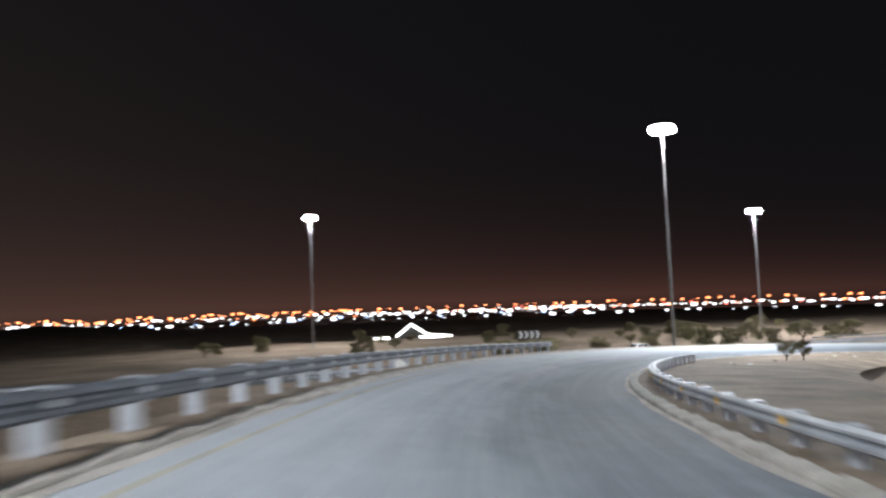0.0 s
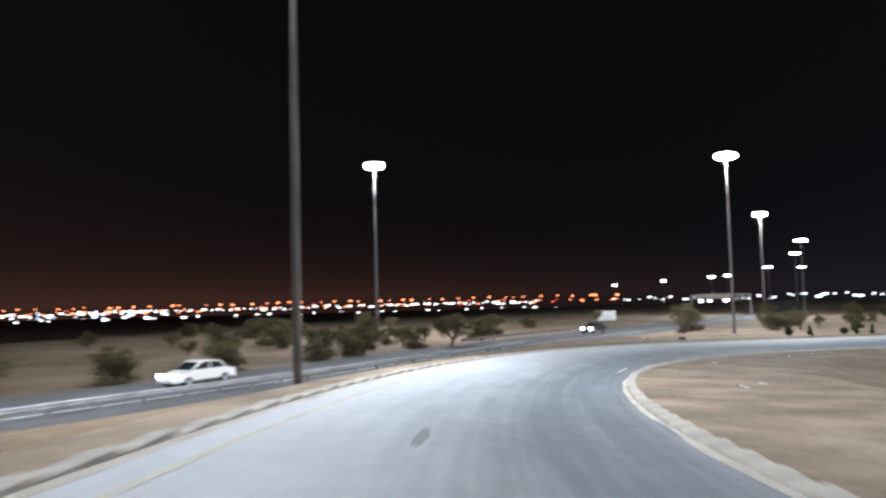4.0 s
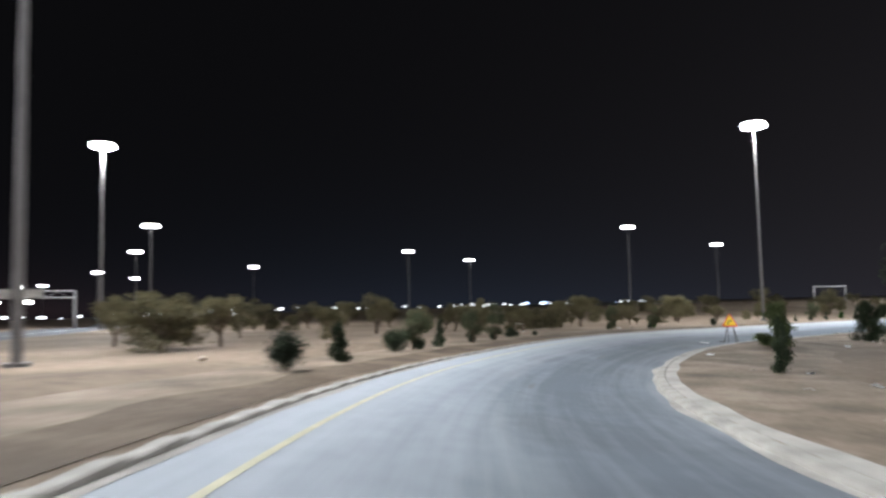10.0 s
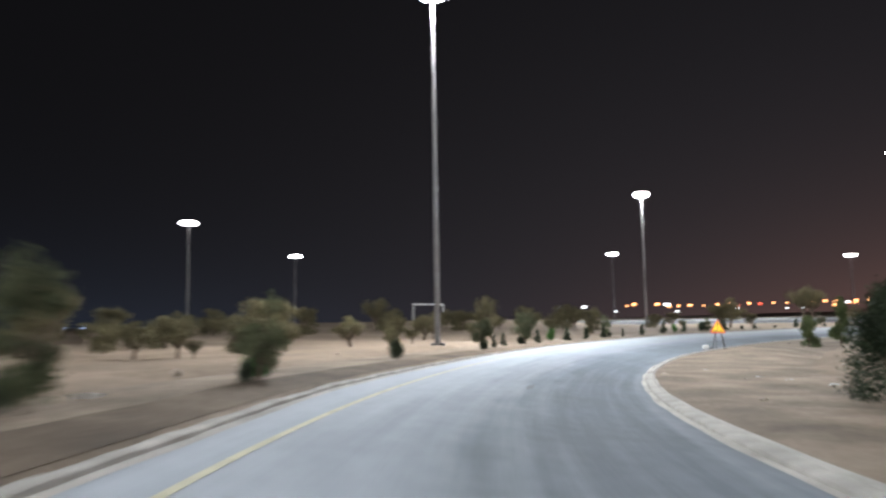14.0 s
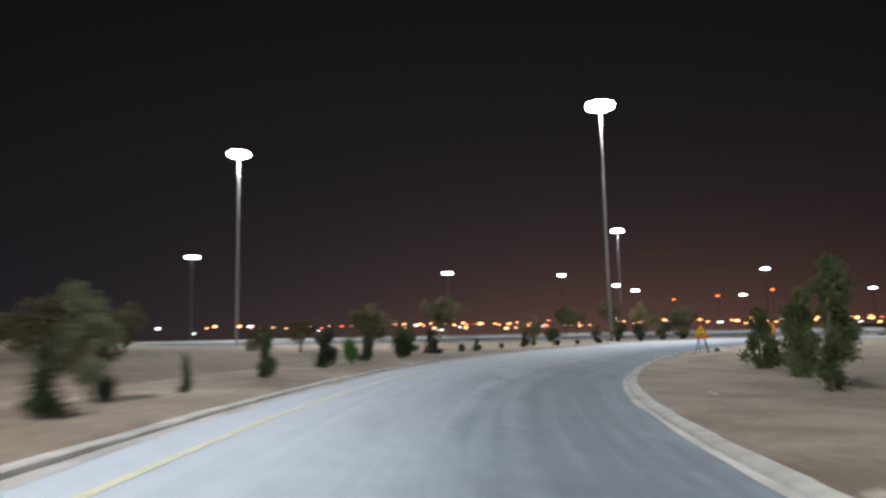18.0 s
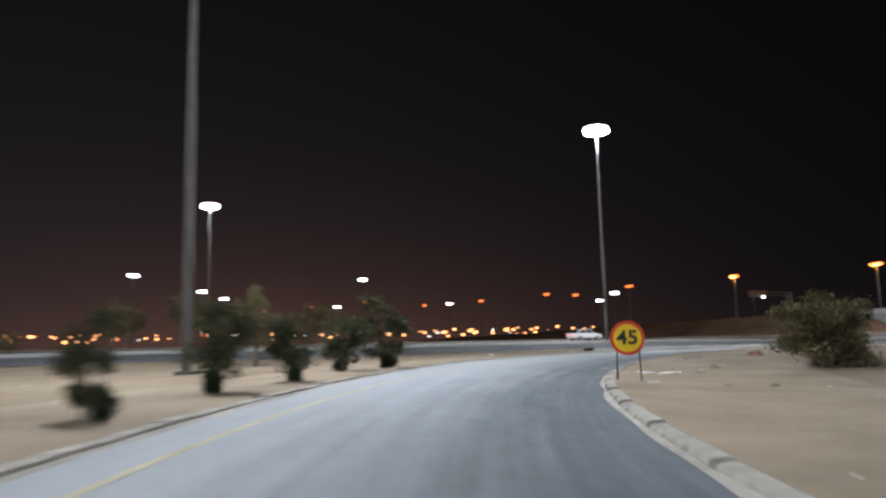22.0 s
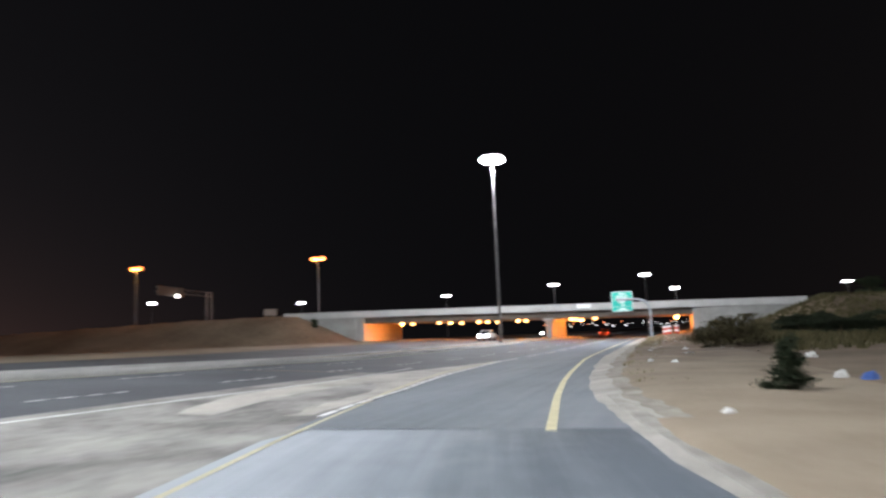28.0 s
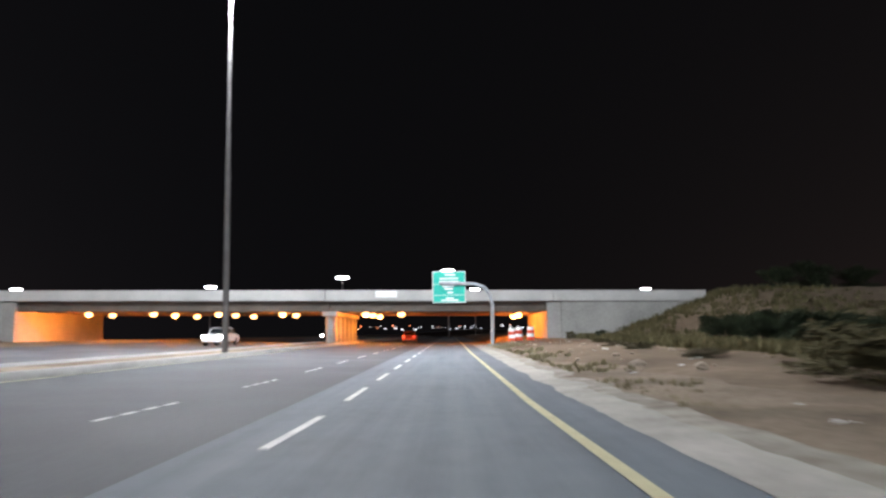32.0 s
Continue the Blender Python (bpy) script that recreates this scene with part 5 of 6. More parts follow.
sow("low", [(11.6, 84.0, 2.4, 4.6), (7.0, 85.5, 2.2, 4.0), (18.3, 86.4, 2.1, 2.9), (24.7, 87.6, 2.1, 2.8), (33.0, 92.4, 2.6, 3.9), (36.8, 93.4, 2.4, 3.3), (43.6, 97.0, 2.1, 2.6), (55.0, 103.0, 2.2, 3.0), (60.0, 108.0, 2.4, 3.4)])
sow("open", [(20.4, 43.8, 1.35, 1.3), (22.2, 45.4, 1.4, 1.25), (37.5, 54.2, 2.0, 2.0), (47.2, 96.6, 2.9, 4.4), (27.0, 96.0, 3.0, 3.6)])



# ---- distance: lights of the town on the horizon ----
def far_lights(name, label, mat, rows, size, seed):
    """rows: from heading, to heading, count, distance, spread of distance, elevation in degrees, its spread."""
    rng = random.Random(seed)
    bm = bmesh.new()
    for a0, a1, n, dist, dd, h, dh in rows:
        for i in range(n):
            a = radians(a0 + (a1 - a0) * (i + rng.uniform(-0.45, 0.45)) / max(1, n - 1))
            r = dist + rng.uniform(-dd, dd)
            x, y, z = 20 - r * math.sin(a), 45 + r * math.cos(a), 6.5 + r * math.tan(radians(h + rng.uniform(-dh, dh)))
            # each light is sized to its glare, metres wider than the lamp itself
            k = size * rng.uniform(0.4, 1.05) * r / 900
            m = Matrix.Translation((x, y, z)) @ pose(0, 0, 0, 0, 0, math.degrees(a)) @ Matrix.Diagonal((k * rng.choice((1, 1, 1.5, 2.4) if mat in (FAR_WHITE, FAR_BLUE) else (1, 1.2)), k, k * 0.6, 1))
            bmesh.ops.create_icosphere(bm, subdivisions=1, radius=1.0, matrix=m)
    me = finish(bm, name, mat)
    return tagged(new(name, me), label, "far lights", "", "stuff")


far_lights("far_street_lights", "row of orange street lights on the horizon", FAR_ORANGE,
           [(56, 8, 110, 1200, 60, -0.52, 0.16), (10, -46, 52, 900, 12, -0.36, 0.04), (50, -14, 40, 1100, 100, -0.75, 0.15), (0, -46, 36, 860, 40, -0.72, 0.08)], 1.9, 1)
far_lights("far_road_lights", "small lights far down the highway", FAR_WHITE, [(-219, -241, 46, 480, 40, 0.0, 0.10), (-224, -236, 14, 470, 30, -0.18, 0.04)], 0.75, 12)
far_lights("far_road_lamps", "small orange lamps far down the highway", FAR_ORANGE, [(-219, -241, 14, 480, 40, 0.05, 0.10)], 0.9, 13)
far_lights("far_southern_lights", "orange lamps of the distant town road", FAR_AMBER,
           [(-126, -150, 28, 900, 60, 0.55, 0.10), (-138, -187, 70, 800, 120, 0.32, 0.22), (-166, -187, 26, 500, 60, 0.15, 0.3)], 2.3, 6)
far_lights("far_white_lights", "white lights of distant buildings", FAR_WHITE,
           [(56, -12, 130, 1000, 100, -0.78, 0.2), (8, -40, 110, 820, 50, -0.76, 0.1), (30, -10, 30, 760, 30, -1.15, 0.08), (-8, -42, 22, 740, 20, -1.22, 0.05), (-46, -66, 34, 800, 40, -0.72, 0.14), (-64, -84, 18, 900, 60, -0.5, 0.1), (-82, -96, 34, 900, 60, -0.52, 0.12), (-120, -178, 26, 700, 80, 0.25, 0.3)], 1.7, 2)
far_lights("far_red_lights", "small red lights in the distance", FAR_RED, [(0, -46, 26, 860, 60, -0.7, 0.2), (-130, -170, 10, 700, 60, 0.3, 0.15)], 1.6, 3)
far_lights("far_blue_lights", "bluish lit shopfronts in the distance", FAR_BLUE, [(26, -10, 14, 780, 50, -1.0, 0.1), (-84, -96, 5, 900, 30, -0.5, 0.1)], 2.2, 4)


# ---- right bank growth ----
def at_hw(s, l):
    x, y, _ = hw(s, l, 0.0)
    return round(x, 1), round(y, 1)


sow("dark", [(*at_hw(s + ds, l + dl), h * k, w * k) for s, l, h, w in ((34, -13.8, 1.25, 1.9), (40, -14.5, 1.6, 2.3), (46, -15, 1.5, 2.3), (52, -16.5, 1.6, 2.3), (28, -15, 1.3, 1.9), (36, -19, 1.7, 2.4))
             for ds, dl, k in ((0, 0, 1.0), (2.0, 0.9, 0.8), (-1.9, -0.9, 0.88), (0.6, -2.0, 0.95))])
sow("dark", [(*at_hw(s, l), h, w) for s, l, h, w in ((70, -27, 2.3, 3.2), (72, -31, 2.8, 3.6), (74, -36, 2.6, 3.6), (70, -42, 2.9, 4.2), (58, -9.6, 0.7, 0.8), (63.5, 41, 1.2, 1.0))])
sow("low", [(*at_hw(s, l), h, w) for s, l, h, w in ((24, -18, 1.5, 3.4), (18, -16.5, 1.2, 2.8), (29, -20, 1.6, 3.6), (64, -8.6, 0.6, 0.9), (50, -8.0, 0.35, 1.2), (44, -7.4, 0.3, 1.4), (38, -7.2, 0.35, 1.6), (30, -6.9, 0.3, 1.5), (23, -6.6, 0.3, 1.2), (15, -6.4, 0.25, 1.3))])



def grass(name, label, mat, tufts, seed):
    """Tufts of thin blades; tufts: s, l, height, spread."""
    r = random.Random(seed)
    verts, faces = [], []
    places = np.array([hw(s, l, 0.0)[:2] for s, l, _, _ in tufts])
    ground = np.maximum(levels(places[:, 0], places[:, 1]), [hw_level(l, s) - 0.05 if l > -7 else -9.0 for s, l, _, _ in tufts])
    for (x, y), z, (_, _, h, w) in zip(places, ground, tufts):
        for _ in range(9):
            a, b = r.uniform(0, 6.28), r.uniform(0, 6.28)
            px, py, k = x + w * 0.5 * math.cos(a) * r.random(), y + w * 0.5 * math.sin(a) * r.random(), h * r.uniform(0.5, 1.2)
            dx, dy, t = math.cos(b), math.sin(b), 0.035 + 0.05 * h
            i = len(verts)
            verts += [(px - dy * t, py + dx * t, z - 0.03), (px + dy * t, py - dx * t, z - 0.03), (px + dx * k * 0.5, py + dy * k * 0.5, z + k)]
            faces.append((i, i + 1, i + 2))
    surface(name, verts, faces, mat, label, "dry grass", "stuff", False)


blades = random.Random(17)
bank_tufts = []
for _ in range(9500):
    s, l = blades.uniform(4, 69), -9.2 - 24 * blades.random() ** 1.4
    ragged = 6.0 * noise.noise((s * 0.15, l * 0.15, 21))
    thin = min(1.0, max(0.0, (s - 8 + ragged) / 18), max(0.0, (30 + l + ragged) / 9))
    if noise.noise((s * 0.12, l * 0.16, 3)) > -0.45 and blades.random() < thin:
        bank_tufts.append((s, l, blades.uniform(0.16, 0.46), blades.uniform(0.35, 0.9)))
grass("bank_grass", "dry olive grass and scrub covering the bank", DRY_GRASS, bank_tufts, 18)
edge_tufts = []
for _ in range(900):
    s = blades.uniform(-10, 60)
    l = float(np.interp(s, [-10, -5, 5, 18, 60], [-3.7, -3.2, -2.8, -2.5, -2.3])) - 1.5 * blades.random() ** 2.0
    if noise.noise((s * 0.3, l * 0.4, 8)) > -0.05:
        edge_tufts.append((s, l, blades.uniform(0.05, 0.17), blades.uniform(0.15, 0.4)))
grass("shoulder_grass", "bleached dry grass along the dusty shoulder", PALE_GRASS, edge_tufts, 19)

for group_list in PLANTS.values():
    for p in group_list:
        if p.name not in used:
            for o in [*p.children, p]:
                bpy.data.objects.remove(o)


# ---- green direction sign on a bent pole ----
def direction_sign():
    root = thing("direction_sign", "green direction sign with white writing on a bent steel pole", "road sign", pose(*hw(60.5, 0, 0.0), 0, 0, math.degrees(math.atan2(-UX, UY)) + 180))
    m = root.matrix_basis.inverted()
    x_of = lambda l: (m @ Vector(hw(60.5, l, 0.0))).x
    x0, x1 = sorted((x_of(1.72), x_of(-0.62)))
    front = -0.03 if (m @ Vector(hw(59, 0, 0.0))).y < 0 else 0.03
    k = 1 if front > 0 else -1
    part("plate", box(bmesh.new(), x0, x1, -0.03, 0.03, 3.62, 5.88, 0.01), SIGN_WHITE, root, "white bordered plate")
    w = x1 - x0
    for z0, z1 in ((3.67, 4.16), (4.19, 4.95), (4.98, 5.83)):
        part("panel", box(bmesh.new(), x0 + 0.05, x1 - 0.05, min(front, front + k * 0.006), max(front, front + k * 0.006), z0, z1, 0.002), SIGN_GREEN, root, "green panel")
    for z, a, b in ((5.62, 0.30, 0.62), (5.36, 0.22, 0.78), (5.14, 0.20, 0.80), (4.80, 0.35, 0.70), (4.62, 0.38, 0.64), (4.36, 0.38, 0.55), (3.95, 0.36, 0.60), (3.80, 0.22, 0.74)):
        part("writing", box(bmesh.new(), x0 + w * a, x0 + w * b, min(front + k * 0.006, front + k * 0.011), max(front + k * 0.006, front + k * 0.011), z - 0.055, z + 0.055), SIGN_WHITE, root, "line of white writing")
    bm = bmesh.new()
    pts = [(x_of(-2.45), 0.12, -0.3), (x_of(-2.5), 0.12, 3.4), (x_of(-2.35), 0.12, 4.2), (x_of(-1.9), 0.12, 4.72), (x_of(-1.2), 0.12, 4.95), (x_of(1.2), 0.12, 5.0)]
    for a, b in zip(pts, pts[1:]):
        tube(bm, a, b, 0.13, 0.13, 12)
    part("bent_pole", bm, STEEL, root, "bent galvanised pole")
    part("footing", box(bmesh.new(), x_of(-2.45) - 0.4, x_of(-2.45) + 0.4, -0.28, 0.52, -0.2, 0.72, 0.04), CONCRETE, root, "concrete footing")


direction_sign()


def far_panel(name, label, p0, p1, low, high, mat, legs=2):
    """A pale panel on posts between two plan points."""
    a, b = Vector((*p0, 0)), Vector((*p1, 0))
    yaw = math.degrees(math.atan2(b.y - a.y, b.x - a.x))
    base = float(levels([a.x], [a.y])[0])
    w = (b - a).length
    root = thing(name, label, "sign panel", pose(a.x, a.y, base, 0, 0, yaw))
    part("panel", box(bmesh.new(), 0, w, -0.12, 0.12, low - base, high - base, 0.03), mat, root, "flat panel")
    for i in range(legs):
        part("post", tube(bmesh.new(), (w * (0.2 + 0.6 * i / max(1, legs - 1)), 0.18, -0.3), (w * (0.2 + 0.6 * i / max(1, legs - 1)), 0.18, high - base - 0.1), 0.07, 0.07, 8), MAST, root)
    return root


far_panel("billboard", "white sign panel on posts beyond the outer road", (99.5, 131.5), (102.2, 129.6), 1.3, 2.9, SIGN_WHITE)
far_panel("billboard", "small dull brown sign panel on the embankment", (64.4, -136.7), (62.6, -135.9), 5.9, 6.9, DULL_PANEL)


def gantry(name, label, p0, p1, top, posts, panels, glow_heads):
    """An overhead sign frame between two plan points."""
    a, b = Vector((*p0, 0)), Vector((*p1, 0))
    yaw = math.degrees(math.atan2(b.y - a.y, b.x - a.x))
    base = min(float(levels([p[0]], [p[1]])[0]) for p in (p0, p1))
    w, h = (b - a).length, top - base
    root = thing(name, label, "sign gantry", pose(a.x, a.y, base, 0, 0, yaw))
    for u in posts:
        part("post", tube(bmesh.new(), (w * u, 0, -0.4), (w * u, 0, h), 0.16, 0.14, 10), MAST, root)
    for z in (h - 0.05, h - 0.75):
        part("beam", tube(bmesh.new(), (0, 0, z), (w, 0, z), 0.08, 0.08, 8), MAST, root)
    for i in range(int(w / 1.0)):
        part("brace", tube(bmesh.new(), (i * 1.0, 0, h - (0.05 if i % 2 else 0.75)), (i * 1.0 + 1.0, 0, h - (0.75 if i % 2 else 0.05)), 0.04, 0.04, 6), MAST, root)
    for u0, u1, low in panels:
        part("panel", box(bmesh.new(), w * u0, w * u1, -0.2, -0.13, h - 0.75 - low, h + 0.15, 0.02), POST, root, "dull sign panel")
    for u in glow_heads:
        bm = bmesh.new()
        bmesh.ops.create_uvsphere(bm, u_segments=10, v_segments=6, radius=0.3)
        bmesh.ops.scale(bm, vec=(1.2, 0.8, 0.6), verts=bm.verts)
        part("sign_light", bm, LAMP_FAR, root, "lit sign light").location = (w * u, -0.5, h - 1.2)
    return root


gantry("sign_gantry", "grey overhead sign gantry across the outer road", (127.2, 133.9), (135.0, 126.6), 5.0, (0.0, 1.0), ((0.05, 0.72, 0.0),), (0.15, 0.3, 0.58))
gantry("sign_gantry", "overhead sign gantry on the embankment lit orange", (79.0, -142.0), (65.4, -151.0), 10.5, (0.9, 1.0), ((0.0, 0.45, 0.5),), (0.3,))


def goal(p0, p1, top):
    a, b = Vector((*p0, 0)), Vector((*p1, 0))
    base = float(levels([p0[0]], [p0[1]])[0])
    w = (b - a).length
    root = thing("football_goal", "white metal football goal frame on sandy ground", "football goal", pose(a.x, a.y, base, 0, 0, math.degrees(math.atan2(b.y - a.y, b.x - a.x))))
    for x in (0, w):
        part("goal_post", tube(bmesh.new(), (x, 0, -0.2), (x, 0, top - base), 0.07, 0.07, 8), SIGN_WHITE, root)
    part("crossbar", tube(bmesh.new(), (-0.06, 0, top - base), (w + 0.06, 0, top - base), 0.07, 0.07, 8), SIGN_WHITE, root)


goal((205.3, 25.8), (208.1, 19.2), 4.35)


# ---- lit tent in the distance ----
def tent(x, y):
    base = float(levels([x], [y])[0])
    root = thing("lit_tent", "dark tent outlined with strings of white lights", "tent", pose(x, y, base, 0, 0, -4))
    bm = bmesh.new()
    prism(bm, [(-4.5, 0.0), (-4.3, 1.0), (0.0, 4.4), (5.0, 1.2), (12.0, 0.6), (12.2, 0.0)], 0.0, 8.0)
    part("canvas", bm, CANVAS, root)
    rng = random.Random(8)
    path = [(-4.4, 1.0), (0.0, 4.5), (5.0, 1.4), (12.2, 0.7)]
    for (a, b), (c, d) in zip(path, path[1:]):
        n = int(math.hypot(c - a, d - b) / 0.3)
        bm = bmesh.new()
        for i in range(n + 1):
            u = i / n
            bmesh.ops.create_icosphere(bm, subdivisions=1, radius=0.24 * rng.uniform(0.8, 1.15), matrix=Matrix.Translation((a + (c - a) * u, -0.2, b + (d - b) * u)))
        part("string_lights", bm, FAR_WHITE, root, "string of white bulbs")
    for x0, n, step in ((-11, 10, 0.45), (3, 14, 0.5)):
        bm = bmesh.new()
        for i in range(n):
            bmesh.ops.create_icosphere(bm, subdivisions=1, radius=0.33, matrix=Matrix.Translation((x0 + i * step, -0.4, 0.5 + 0.12 * rng.random())))
        part("string_lights", bm, FAR_WHITE, root, "row of white bulbs")


tent(-10.0, 222.0)


# ---- cars ----
def car(m, paint, label, lit_front=False, lit_back=False, pickup=False):
    """A car along +x with its wheels on the ground."""
    root = thing("car", label, "car", m @ Matrix.Diagonal((1 / UNIT, 1 / UNIT, 1 / UNIT, 1)))
    bm = bmesh.new()
    low = [(-2.2, 0.35), (-2.25, 0.62), (-2.15, 0.86), (-1.2, 0.93), (0.95, 0.93), (1.95, 0.80), (2.22, 0.60), (2.2, 0.33)]
    prism(bm, low, -0.86, 0.86)
    es = [e for e in bm.edges if abs(e.verts[0].co.y - e.verts[1].co.y) < 0.01]
    bmesh.ops.bevel(bm, geom=es, offset=0.07, segments=2, affect="EDGES", profile=0.5)
    part("body", bm, paint, root)
    roof = [(-0.95, 0.90), (-0.62, 1.42), (0.25, 1.44), (0.98, 0.90)] if pickup else [(-1.75, 0.90), (-1.15, 1.38), (-0.2, 1.45), (0.35, 1.42), (1.15, 0.90)]
    bm = bmesh.new()
    prism(bm, roof, -0.70, 0.70)
    es = [q for q in bm.edges if abs(q.verts[0].co.y - q.verts[1].co.y) < 0.01 and q.verts[0].co.z + q.verts[1].co.z > 1.9]
    bmesh.ops.bevel(bm, geom=es, offset=0.05, segments=2, affect="EDGES", profile=0.5)
    part("cabin", bm, paint, root)
    cx = sum(x for x, z in roof) / len(roof)
    glass = [(cx + (x - cx) * 0.86, 0.97 + (z - 0.90) * 0.76) for x, z in roof]
    for s in (-1, 1):
        part("side_window", prism(bmesh.new(), glass, s * 0.715 - 0.012, s * 0.715 + 0.012), GLASS_DARK, root, "dark side window")
        part("pillar", box(bmesh.new(), -0.36, -0.28, s * 0.72 - 0.012, s * 0.72 + 0.012, 0.95, 1.38, 0.004), paint, root)
    for (x0, z0), (x1, z1), sgn in ((roof[0], roof[1], -1), (roof[-1], roof[-2], 1)):
        a0, a1 = (x0 + (x1 - x0) * 0.12, z0 + (z1 - z0) * 0.12), (x0 + (x1 - x0) * 0.9, z0 + (z1 - z0) * 0.9)
        part("windscreen", prism(bmesh.new(), [a0, a1, (a1[0] + sgn * 0.025, a1[1] + 0.01), (a0[0] + sgn * 0.025, a0[1] + 0.01)], -0.60, 0.60), GLASS_DARK, root, "dark windscreen")
    for x in (-1.35, 1.38):
        for s in (-1, 1):
            tyre = part("wheel", tube(bmesh.new(), (x, s * 0.66, 0.31), (x, s * 0.88, 0.31), 0.31, 0.31, 18), RUBBER, root)
            part("rim", tube(bmesh.new(), (x, s * 0.86, 0.31), (x, s * 0.89, 0.31), 0.19, 0.17, 14), STEEL, tyre, "steel rim")
    for s in (-1, 1):
        part("headlight", box(bmesh.new(), 2.10, 2.24, s * 0.60 - 0.2, s * 0.60 + 0.2, 0.55, 0.80, 0.05), HEADLIGHT if lit_front else SIGN_WHITE, root, "lit headlight" if lit_front else "headlight")
        part("tail_light", box(bmesh.new(), -2.27, -2.16, s * 0.66 - 0.14, s * 0.66 + 0.14, 0.66, 0.82, 0.02), TAILLIGHT if lit_back else SIGN_RED, root, "lit red tail light" if lit_back else "red tail light")
    for x in (-2.24, 2.20):
        part("bumper", box(bmesh.new(), x - 0.07, x + 0.07, -0.80, 0.80, 0.30, 0.50, 0.03), paint, root)
    return root


def along(x, y, dx, dy, up):
    return pose(x, y, float(levels([x], [y])[0]) + up, 0, 0, math.degrees(math.atan2(dy, dx)))


U_YAW = math.degrees(math.atan2(UY, UX))
car(pose(*hw(-14, 23.0), 0, 0, U_YAW) @ pose(0, 0, 0.03), CAR_WHITE, "white saloon car on the highway", lit_back=True)
car(pose(*hw(86, 4.8), 0, 0, U_YAW), CAR_RED, "dull red pickup truck under the bridge", lit_back=True, pickup=True)
car(pose(*hw(58, 16.0), 0, 0, U_YAW + 180) @ pose(0, 0, 0.05), CAR_WHITE, "white car with lit headlights on the opposite carriageway", lit_front=True)
car(pose(*hw(98, 15.4), 0, 0, U_YAW + 180) @ pose(0, 0, 0.05), CAR_DARK, "dark car with lit headlights on the opposite carriageway", lit_front=True)
d_out, n_out = frames(outer)
for k, off, paint, words in ((int(np.argmin(np.hypot(outer[:, 0] - 73, outer[:, 1] - 99))), 3.9, CAR_DARK, "dark car with lit headlights on the outer road"),
                             (int(np.argmin(np.hypot(outer[:, 0] - 23, outer[:, 1] - 80))), 3.6, CAR_WHITE, "white car with lit headlights on the outer road")):
    p = outer[k, :2] + n_out[k] * off
    car(pose(p[0], p[1], outer[k, 2] + 0.14, 0, 0, math.degrees(math.atan2(-d_out[k, 1], -d_out[k, 0]))), paint, words, lit_front=True)


# ---- tyre, litter, stones ----
def old_tyre(x, y):
    root = thing("old_tyre", "discarded black car tyre lying on sand", "tyre", pose(x, y, float(levels([x], [y])[0]) + 0.1, 4, 3, 0) @ Matrix.Diagonal((1 / UNIT, 1 / UNIT, 1 / UNIT, 1)))
    bm = bmesh.new()
    n, k = 22, 8
    ring = [[bm.verts.new(((0.34 + 0.11 * math.cos(b)) * math.cos(a), (0.34 + 0.11 * math.cos(b)) * math.sin(a), 0.11 * math.sin(b))) for b in np.linspace(0, 2 * math.pi, k, endpoint=False)] for a in np.linspace(0, 2 * math.pi, n, endpoint=False)]
    for i in range(n):
        for j in range(k):
            f = bm.faces.new((ring[i][j], ring[(i + 1) % n][j], ring[(i + 1) % n][(j + 1) % k], ring[i][(j + 1) % k]))
            f.smooth = True
    part("tread", bm, RUBBER, root)


old_tyre(133.0, -44.6)
rng = random.Random(21)


def scrap_mesh(seed):
    r = random.Random(seed)
    bm = bmesh.new()
    g = [[bm.verts.new((i * 0.33 - 0.5 + r.uniform(-0.08, 0.08), j * 0.4 - 0.4 + r.uniform(-0.1, 0.1), r.uniform(0.0, 0.28))) for j in range(3)] for i in range(4)]
    for i in range(3):
        for j in range(2):
            bm.faces.new((g[i][j], g[i + 1][j], g[i + 1][j + 1], g[i][j + 1]))
    bmesh.ops.solidify(bm, geom=bm.faces[:], thickness=0.02)
    return finish(bm, "litter", LITTER)


def stone_mesh(seed):
    r = random.Random(seed)
    bm = bmesh.new()
    bmesh.ops.create_icosphere(bm, subdivisions=2, radius=0.5)
    for v in bm.verts:
        v.co *= 1 + 0.5 * noise.noise(v.co * 1.7 + Vector((seed, 0, 0)))
        v.co.z *= 0.55
    return finish(bm, "stone", STONE)


SCRAPS, ROCKS = [scrap_mesh(i) for i in range(5)], [stone_mesh(i) for i in range(5)]


def strew(name, meshes, label, category, count, first, last, near, far, sizes, up):
    for i in range(count):
        k = rng.randrange(first, last)
        side = rng.random() < 0.72
        off = (right_edge[k] - rng.uniform(near, far)) if side else (left_edge[k] + rng.uniform(near, far))
        p = lane[k, :2] + n_l[k] * off
        s = rng.uniform(*sizes)
        z = max(float(levels([p[0]], [p[1]])[0]), lane[k, 2] + BANK[k] * min(3.7, max(-3.7, off)) + np.interp(abs(off), [3.5, 6.5, 9.0], [0.08, 0.03, -0.3])) + up * s
        ob = new(name, meshes[i % 5])
        ob.matrix_basis = pose(p[0], p[1], z, rng.uniform(-8, 8), rng.uniform(-8, 8), rng.uniform(0, 360)) @ Matrix.Diagonal((s, s * rng.uniform(0.6, 1), s, 1))
        tagged(ob, label, category, name + " on the verges")


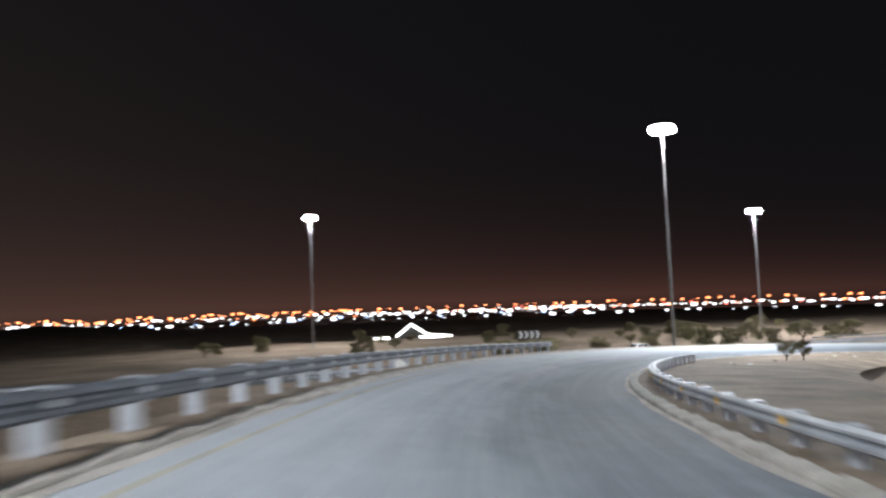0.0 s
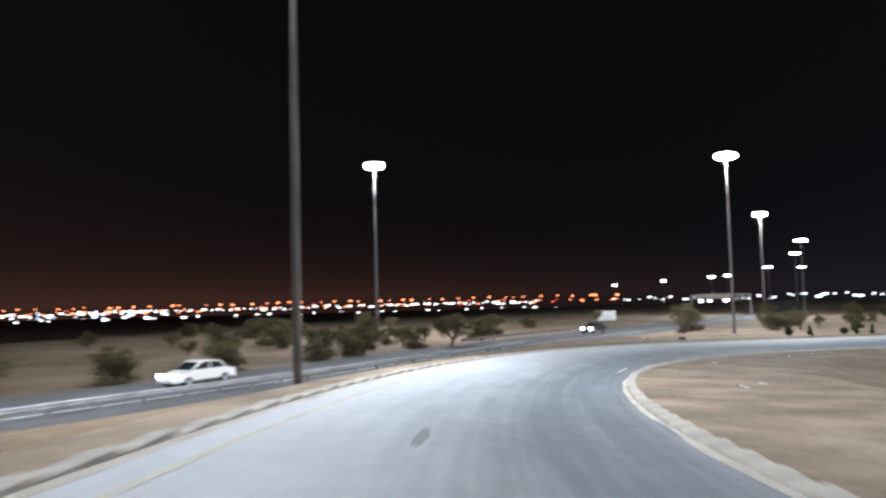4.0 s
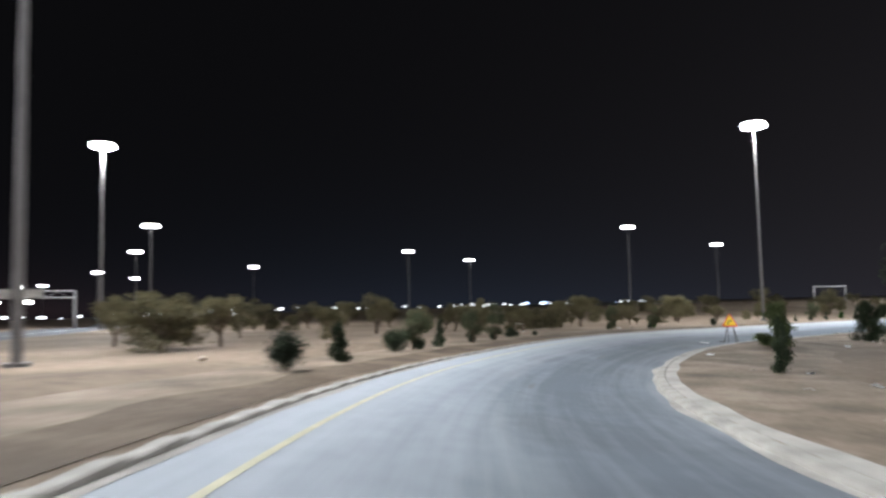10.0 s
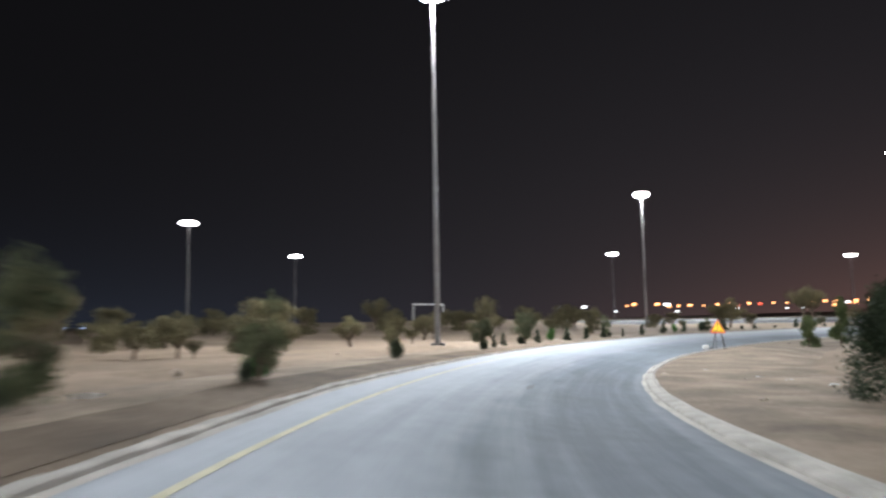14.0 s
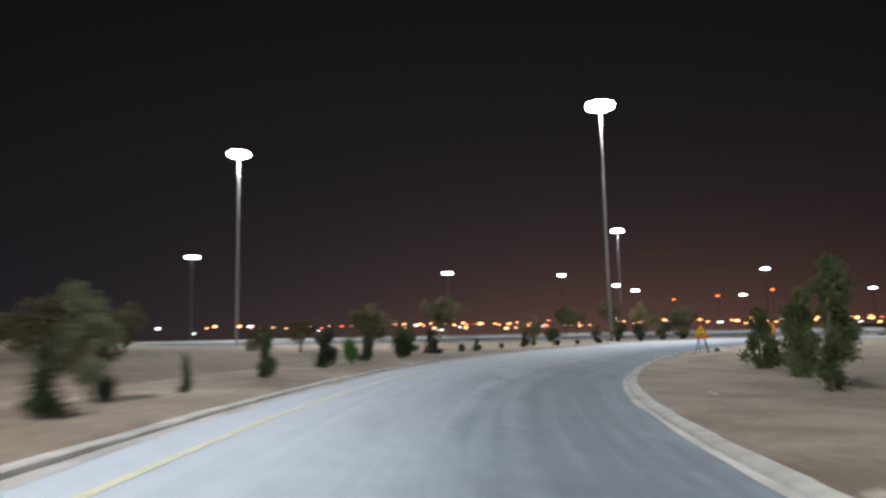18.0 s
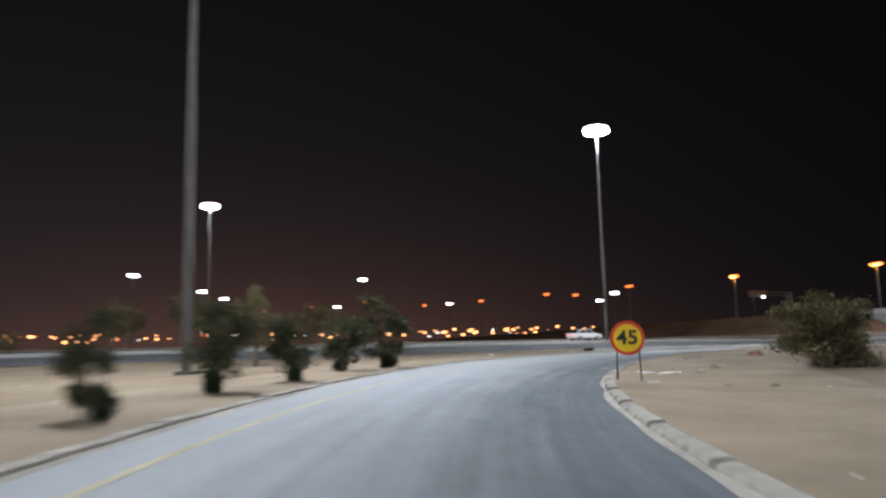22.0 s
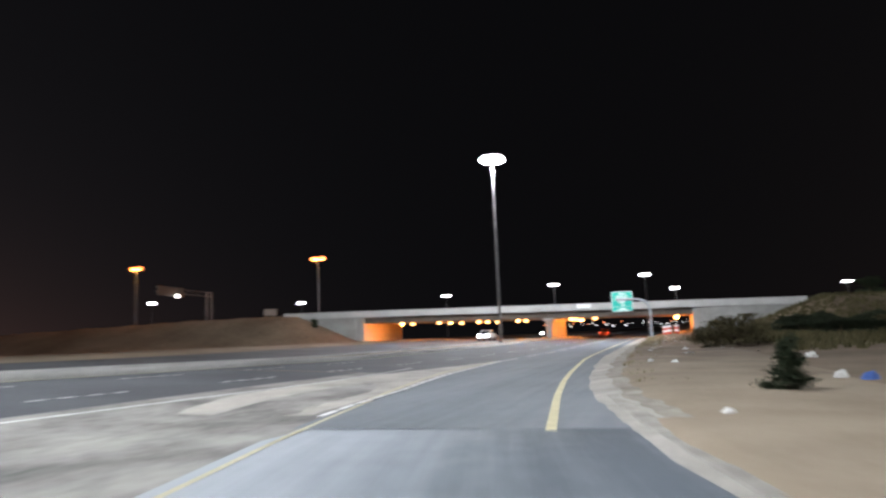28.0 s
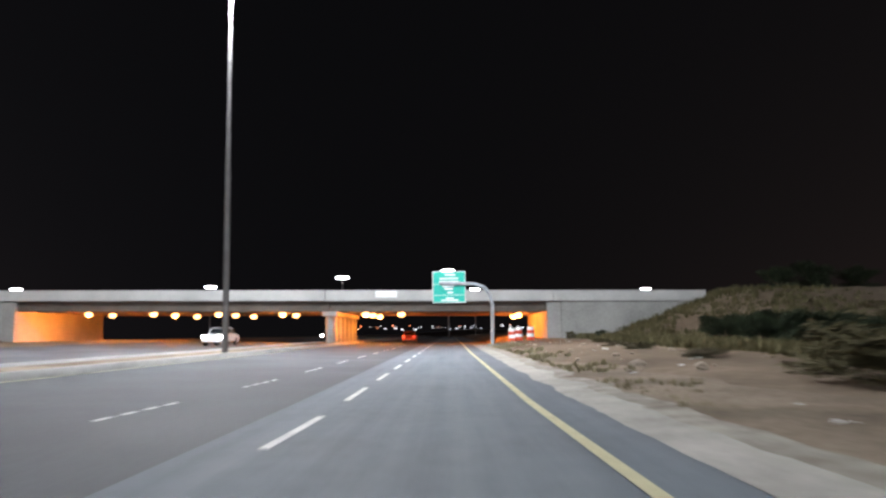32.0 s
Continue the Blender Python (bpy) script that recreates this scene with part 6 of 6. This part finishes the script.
strew("litter", SCRAPS, "crumpled white scrap of litter on sand", "litter", 60, 70, 335, 0.5, 6.0, (0.12, 0.42), 0.0)
strew("stone", ROCKS, "pale stone lying on the sandy verge", "stone", 90, 70, 335, 0.4, 7.0, (0.08, 0.34), 0.1)
for i in range(80):
    s, l = rng.uniform(2, 62), -3.4 - 5.5 * rng.random() ** 1.5
    x, y, _ = hw(s, l, 0)
    ob = new("litter" if i % 2 else "stone", (SCRAPS if i % 2 else ROCKS)[i % 5])
    k = rng.uniform(0.05, 0.30) * (0.6 if i % 3 else 1.0)
    ob.matrix_basis = pose(x, y, max(float(levels([x], [y])[0]) + 0.03, 0.43 if l > -5.6 else -9), 0, 0, rng.uniform(0, 360)) @ Matrix.Diagonal((k, k, k, 1))
    tagged(ob, "crumpled white scrap of litter on sand" if i % 2 else "pale stone lying on the sandy verge", "litter" if i % 2 else "stone", ("litter" if i % 2 else "stone") + " on the verges")


def lump(name, mat, label, category, rows, flat=0.6, seed=3):
    """Crumpled bags, sacks and rocks lying at given places: x, y, size."""
    for i, (x, y, size) in enumerate(rows):
        bm = bmesh.new()
        bmesh.ops.create_icosphere(bm, subdivisions=3, radius=0.5)
        for v in bm.verts:
            q = v.co * 2.2 + Vector((seed + i, 0, 0))
            v.co *= 1 + 0.45 * noise.noise(q) + 0.22 * noise.noise(q * 2.7)
            v.co.z = max(v.co.z, -0.22) * flat
        ob = new(name, finish(bm, name, mat))
        k = int(np.argmin(np.hypot(lane[:, 0] - x, lane[:, 1] - y)))
        off = float((np.array([x, y]) - lane[k, :2]) @ n_l[k])
        base = max(float(levels([x], [y])[0]), lane[k, 2] + BANK[k] * min(3.7, max(-3.7, off)) + (0.05 + berm[k] * 0.8 if off < 0 else 0.03)) if np.hypot(x - lane[k, 0], y - lane[k, 1]) < 9 else float(levels([x], [y])[0])
        ob.matrix_basis = pose(x, y, base + 0.08 * size, 0, 0, 40 * i + seed * 20) @ Matrix.Diagonal((size, size * 0.7, size, 1))
        tagged(ob, label, category)


lump("plastic_bag", LITTER, "crumpled white plastic bag lying on the verge", "bag", [(-1.24, 19.6, 0.42), (130.75, 42.3, 0.42), (110.5, -43.2, 0.28), (117.4, -42.5, 0.2), (104.6, -50.4, 0.28), (105.3, -49.2, 0.26), (101.3, -46.6, 0.35), (92.0, -55.3, 0.4)], 0.7, 3)
lump("plastic_bag", BLUE_BAG, "crumpled blue plastic bag on the sand", "bag", [(110.9, -42.6, 0.26)], 0.8, 5)
lump("plastic_bag", DARK_BAG, "dark plastic bag lying on the verge", "bag", [(140.3, 5.0, 0.36)], 0.9, 6)
lump("sack", SACKCLOTH, "reddish cloth sack slumped on the sand", "sack", [(128.5, -26.3, 0.7)], 0.5, 7)
lump("rock", DARK_ROCK, "dark grey rock on the sandy verge", "rock", [(58.8, 81.1, 0.5)], 0.6, 8)
lump("rock", STONE, "flat grey brown rock on the sandy verge", "rock", [(90.1, -57.9, 0.4), (81.2, -60.9, 0.35), (79.8, -62.6, 0.4)], 0.6, 8)
lump("rubble", KERB, "broken piece of pale concrete kerb", "rubble", [(141.1, 9.6, 0.34), (140.9, 11.2, 0.4), (141.0, 10.5, 0.26), (138.9, -13.6, 0.34), (138.6, -12.9, 0.28)], 0.3, 9)
for i, (x, y, k) in enumerate([(139.8, 6.0, 0.35), (139.6, 6.5, 0.3), (138.3, -11.0, 0.5), (137.8, -10.6, 0.6), (139.2, -7.3, 0.3), (125.4, -30.6, 0.4), (117.9, -39.4, 0.4), (108.0, 78.8, 0.8), (99.3, 69.6, 0.4)]):
    ob = new("litter", SCRAPS[i % 5])
    ob.matrix_basis = pose(x, y, float(levels([x], [y])[0]) + 0.16 + float(berm[int(np.argmin(np.hypot(lane[:, 0] - x, lane[:, 1] - y)))]) * 0.8, 0, 0, 50 * i) @ Matrix.Diagonal((k, k * 0.7, k * 0.5, 1))
    tagged(ob, "crumpled white scrap of litter on sand", "litter", "litter on the verges")


def barrel(x, y):
    root = thing("traffic_barrel", "orange and white traffic barrel by the roadside", "barrel", pose(x, y, float(levels([x], [y])[0])), group="traffic barrels")
    for i, mat in enumerate((SIGN_RED, SIGN_WHITE, SIGN_RED, SIGN_WHITE)):
        part("band", tube(bmesh.new(), (0, 0, 0.24 * i), (0, 0, 0.24 * i + 0.235), 0.29 - 0.015 * i, 0.28 - 0.015 * i, 14), mat, root, "red band" if i % 2 == 0 else "white band")


for l in (-4.4, -5.2, -3.9):
    x, y, _ = hw(62.5 + l * 0.3, l, 0)
    barrel(x, y)

kerb("kerb_inside", right_edge, -1, 20, END - 24, STONES, "sandy concrete kerb inside the bend")
kerb("kerb_inside", right_edge, -1, END - 24, END - 11, LOW_STONES, "low dusty concrete kerb where the ramp joins")
kerb("kerb_outside", left_edge, 1, 8, GORE + 6, LOW_STONES, "low sandy concrete kerb outside the bend")

# plan units to metres
for ob in list(scene.objects):
    if ob.parent is None and ob is not cam:
        ob.matrix_basis = Matrix.Scale(UNIT, 4) @ ob.matrix_basis
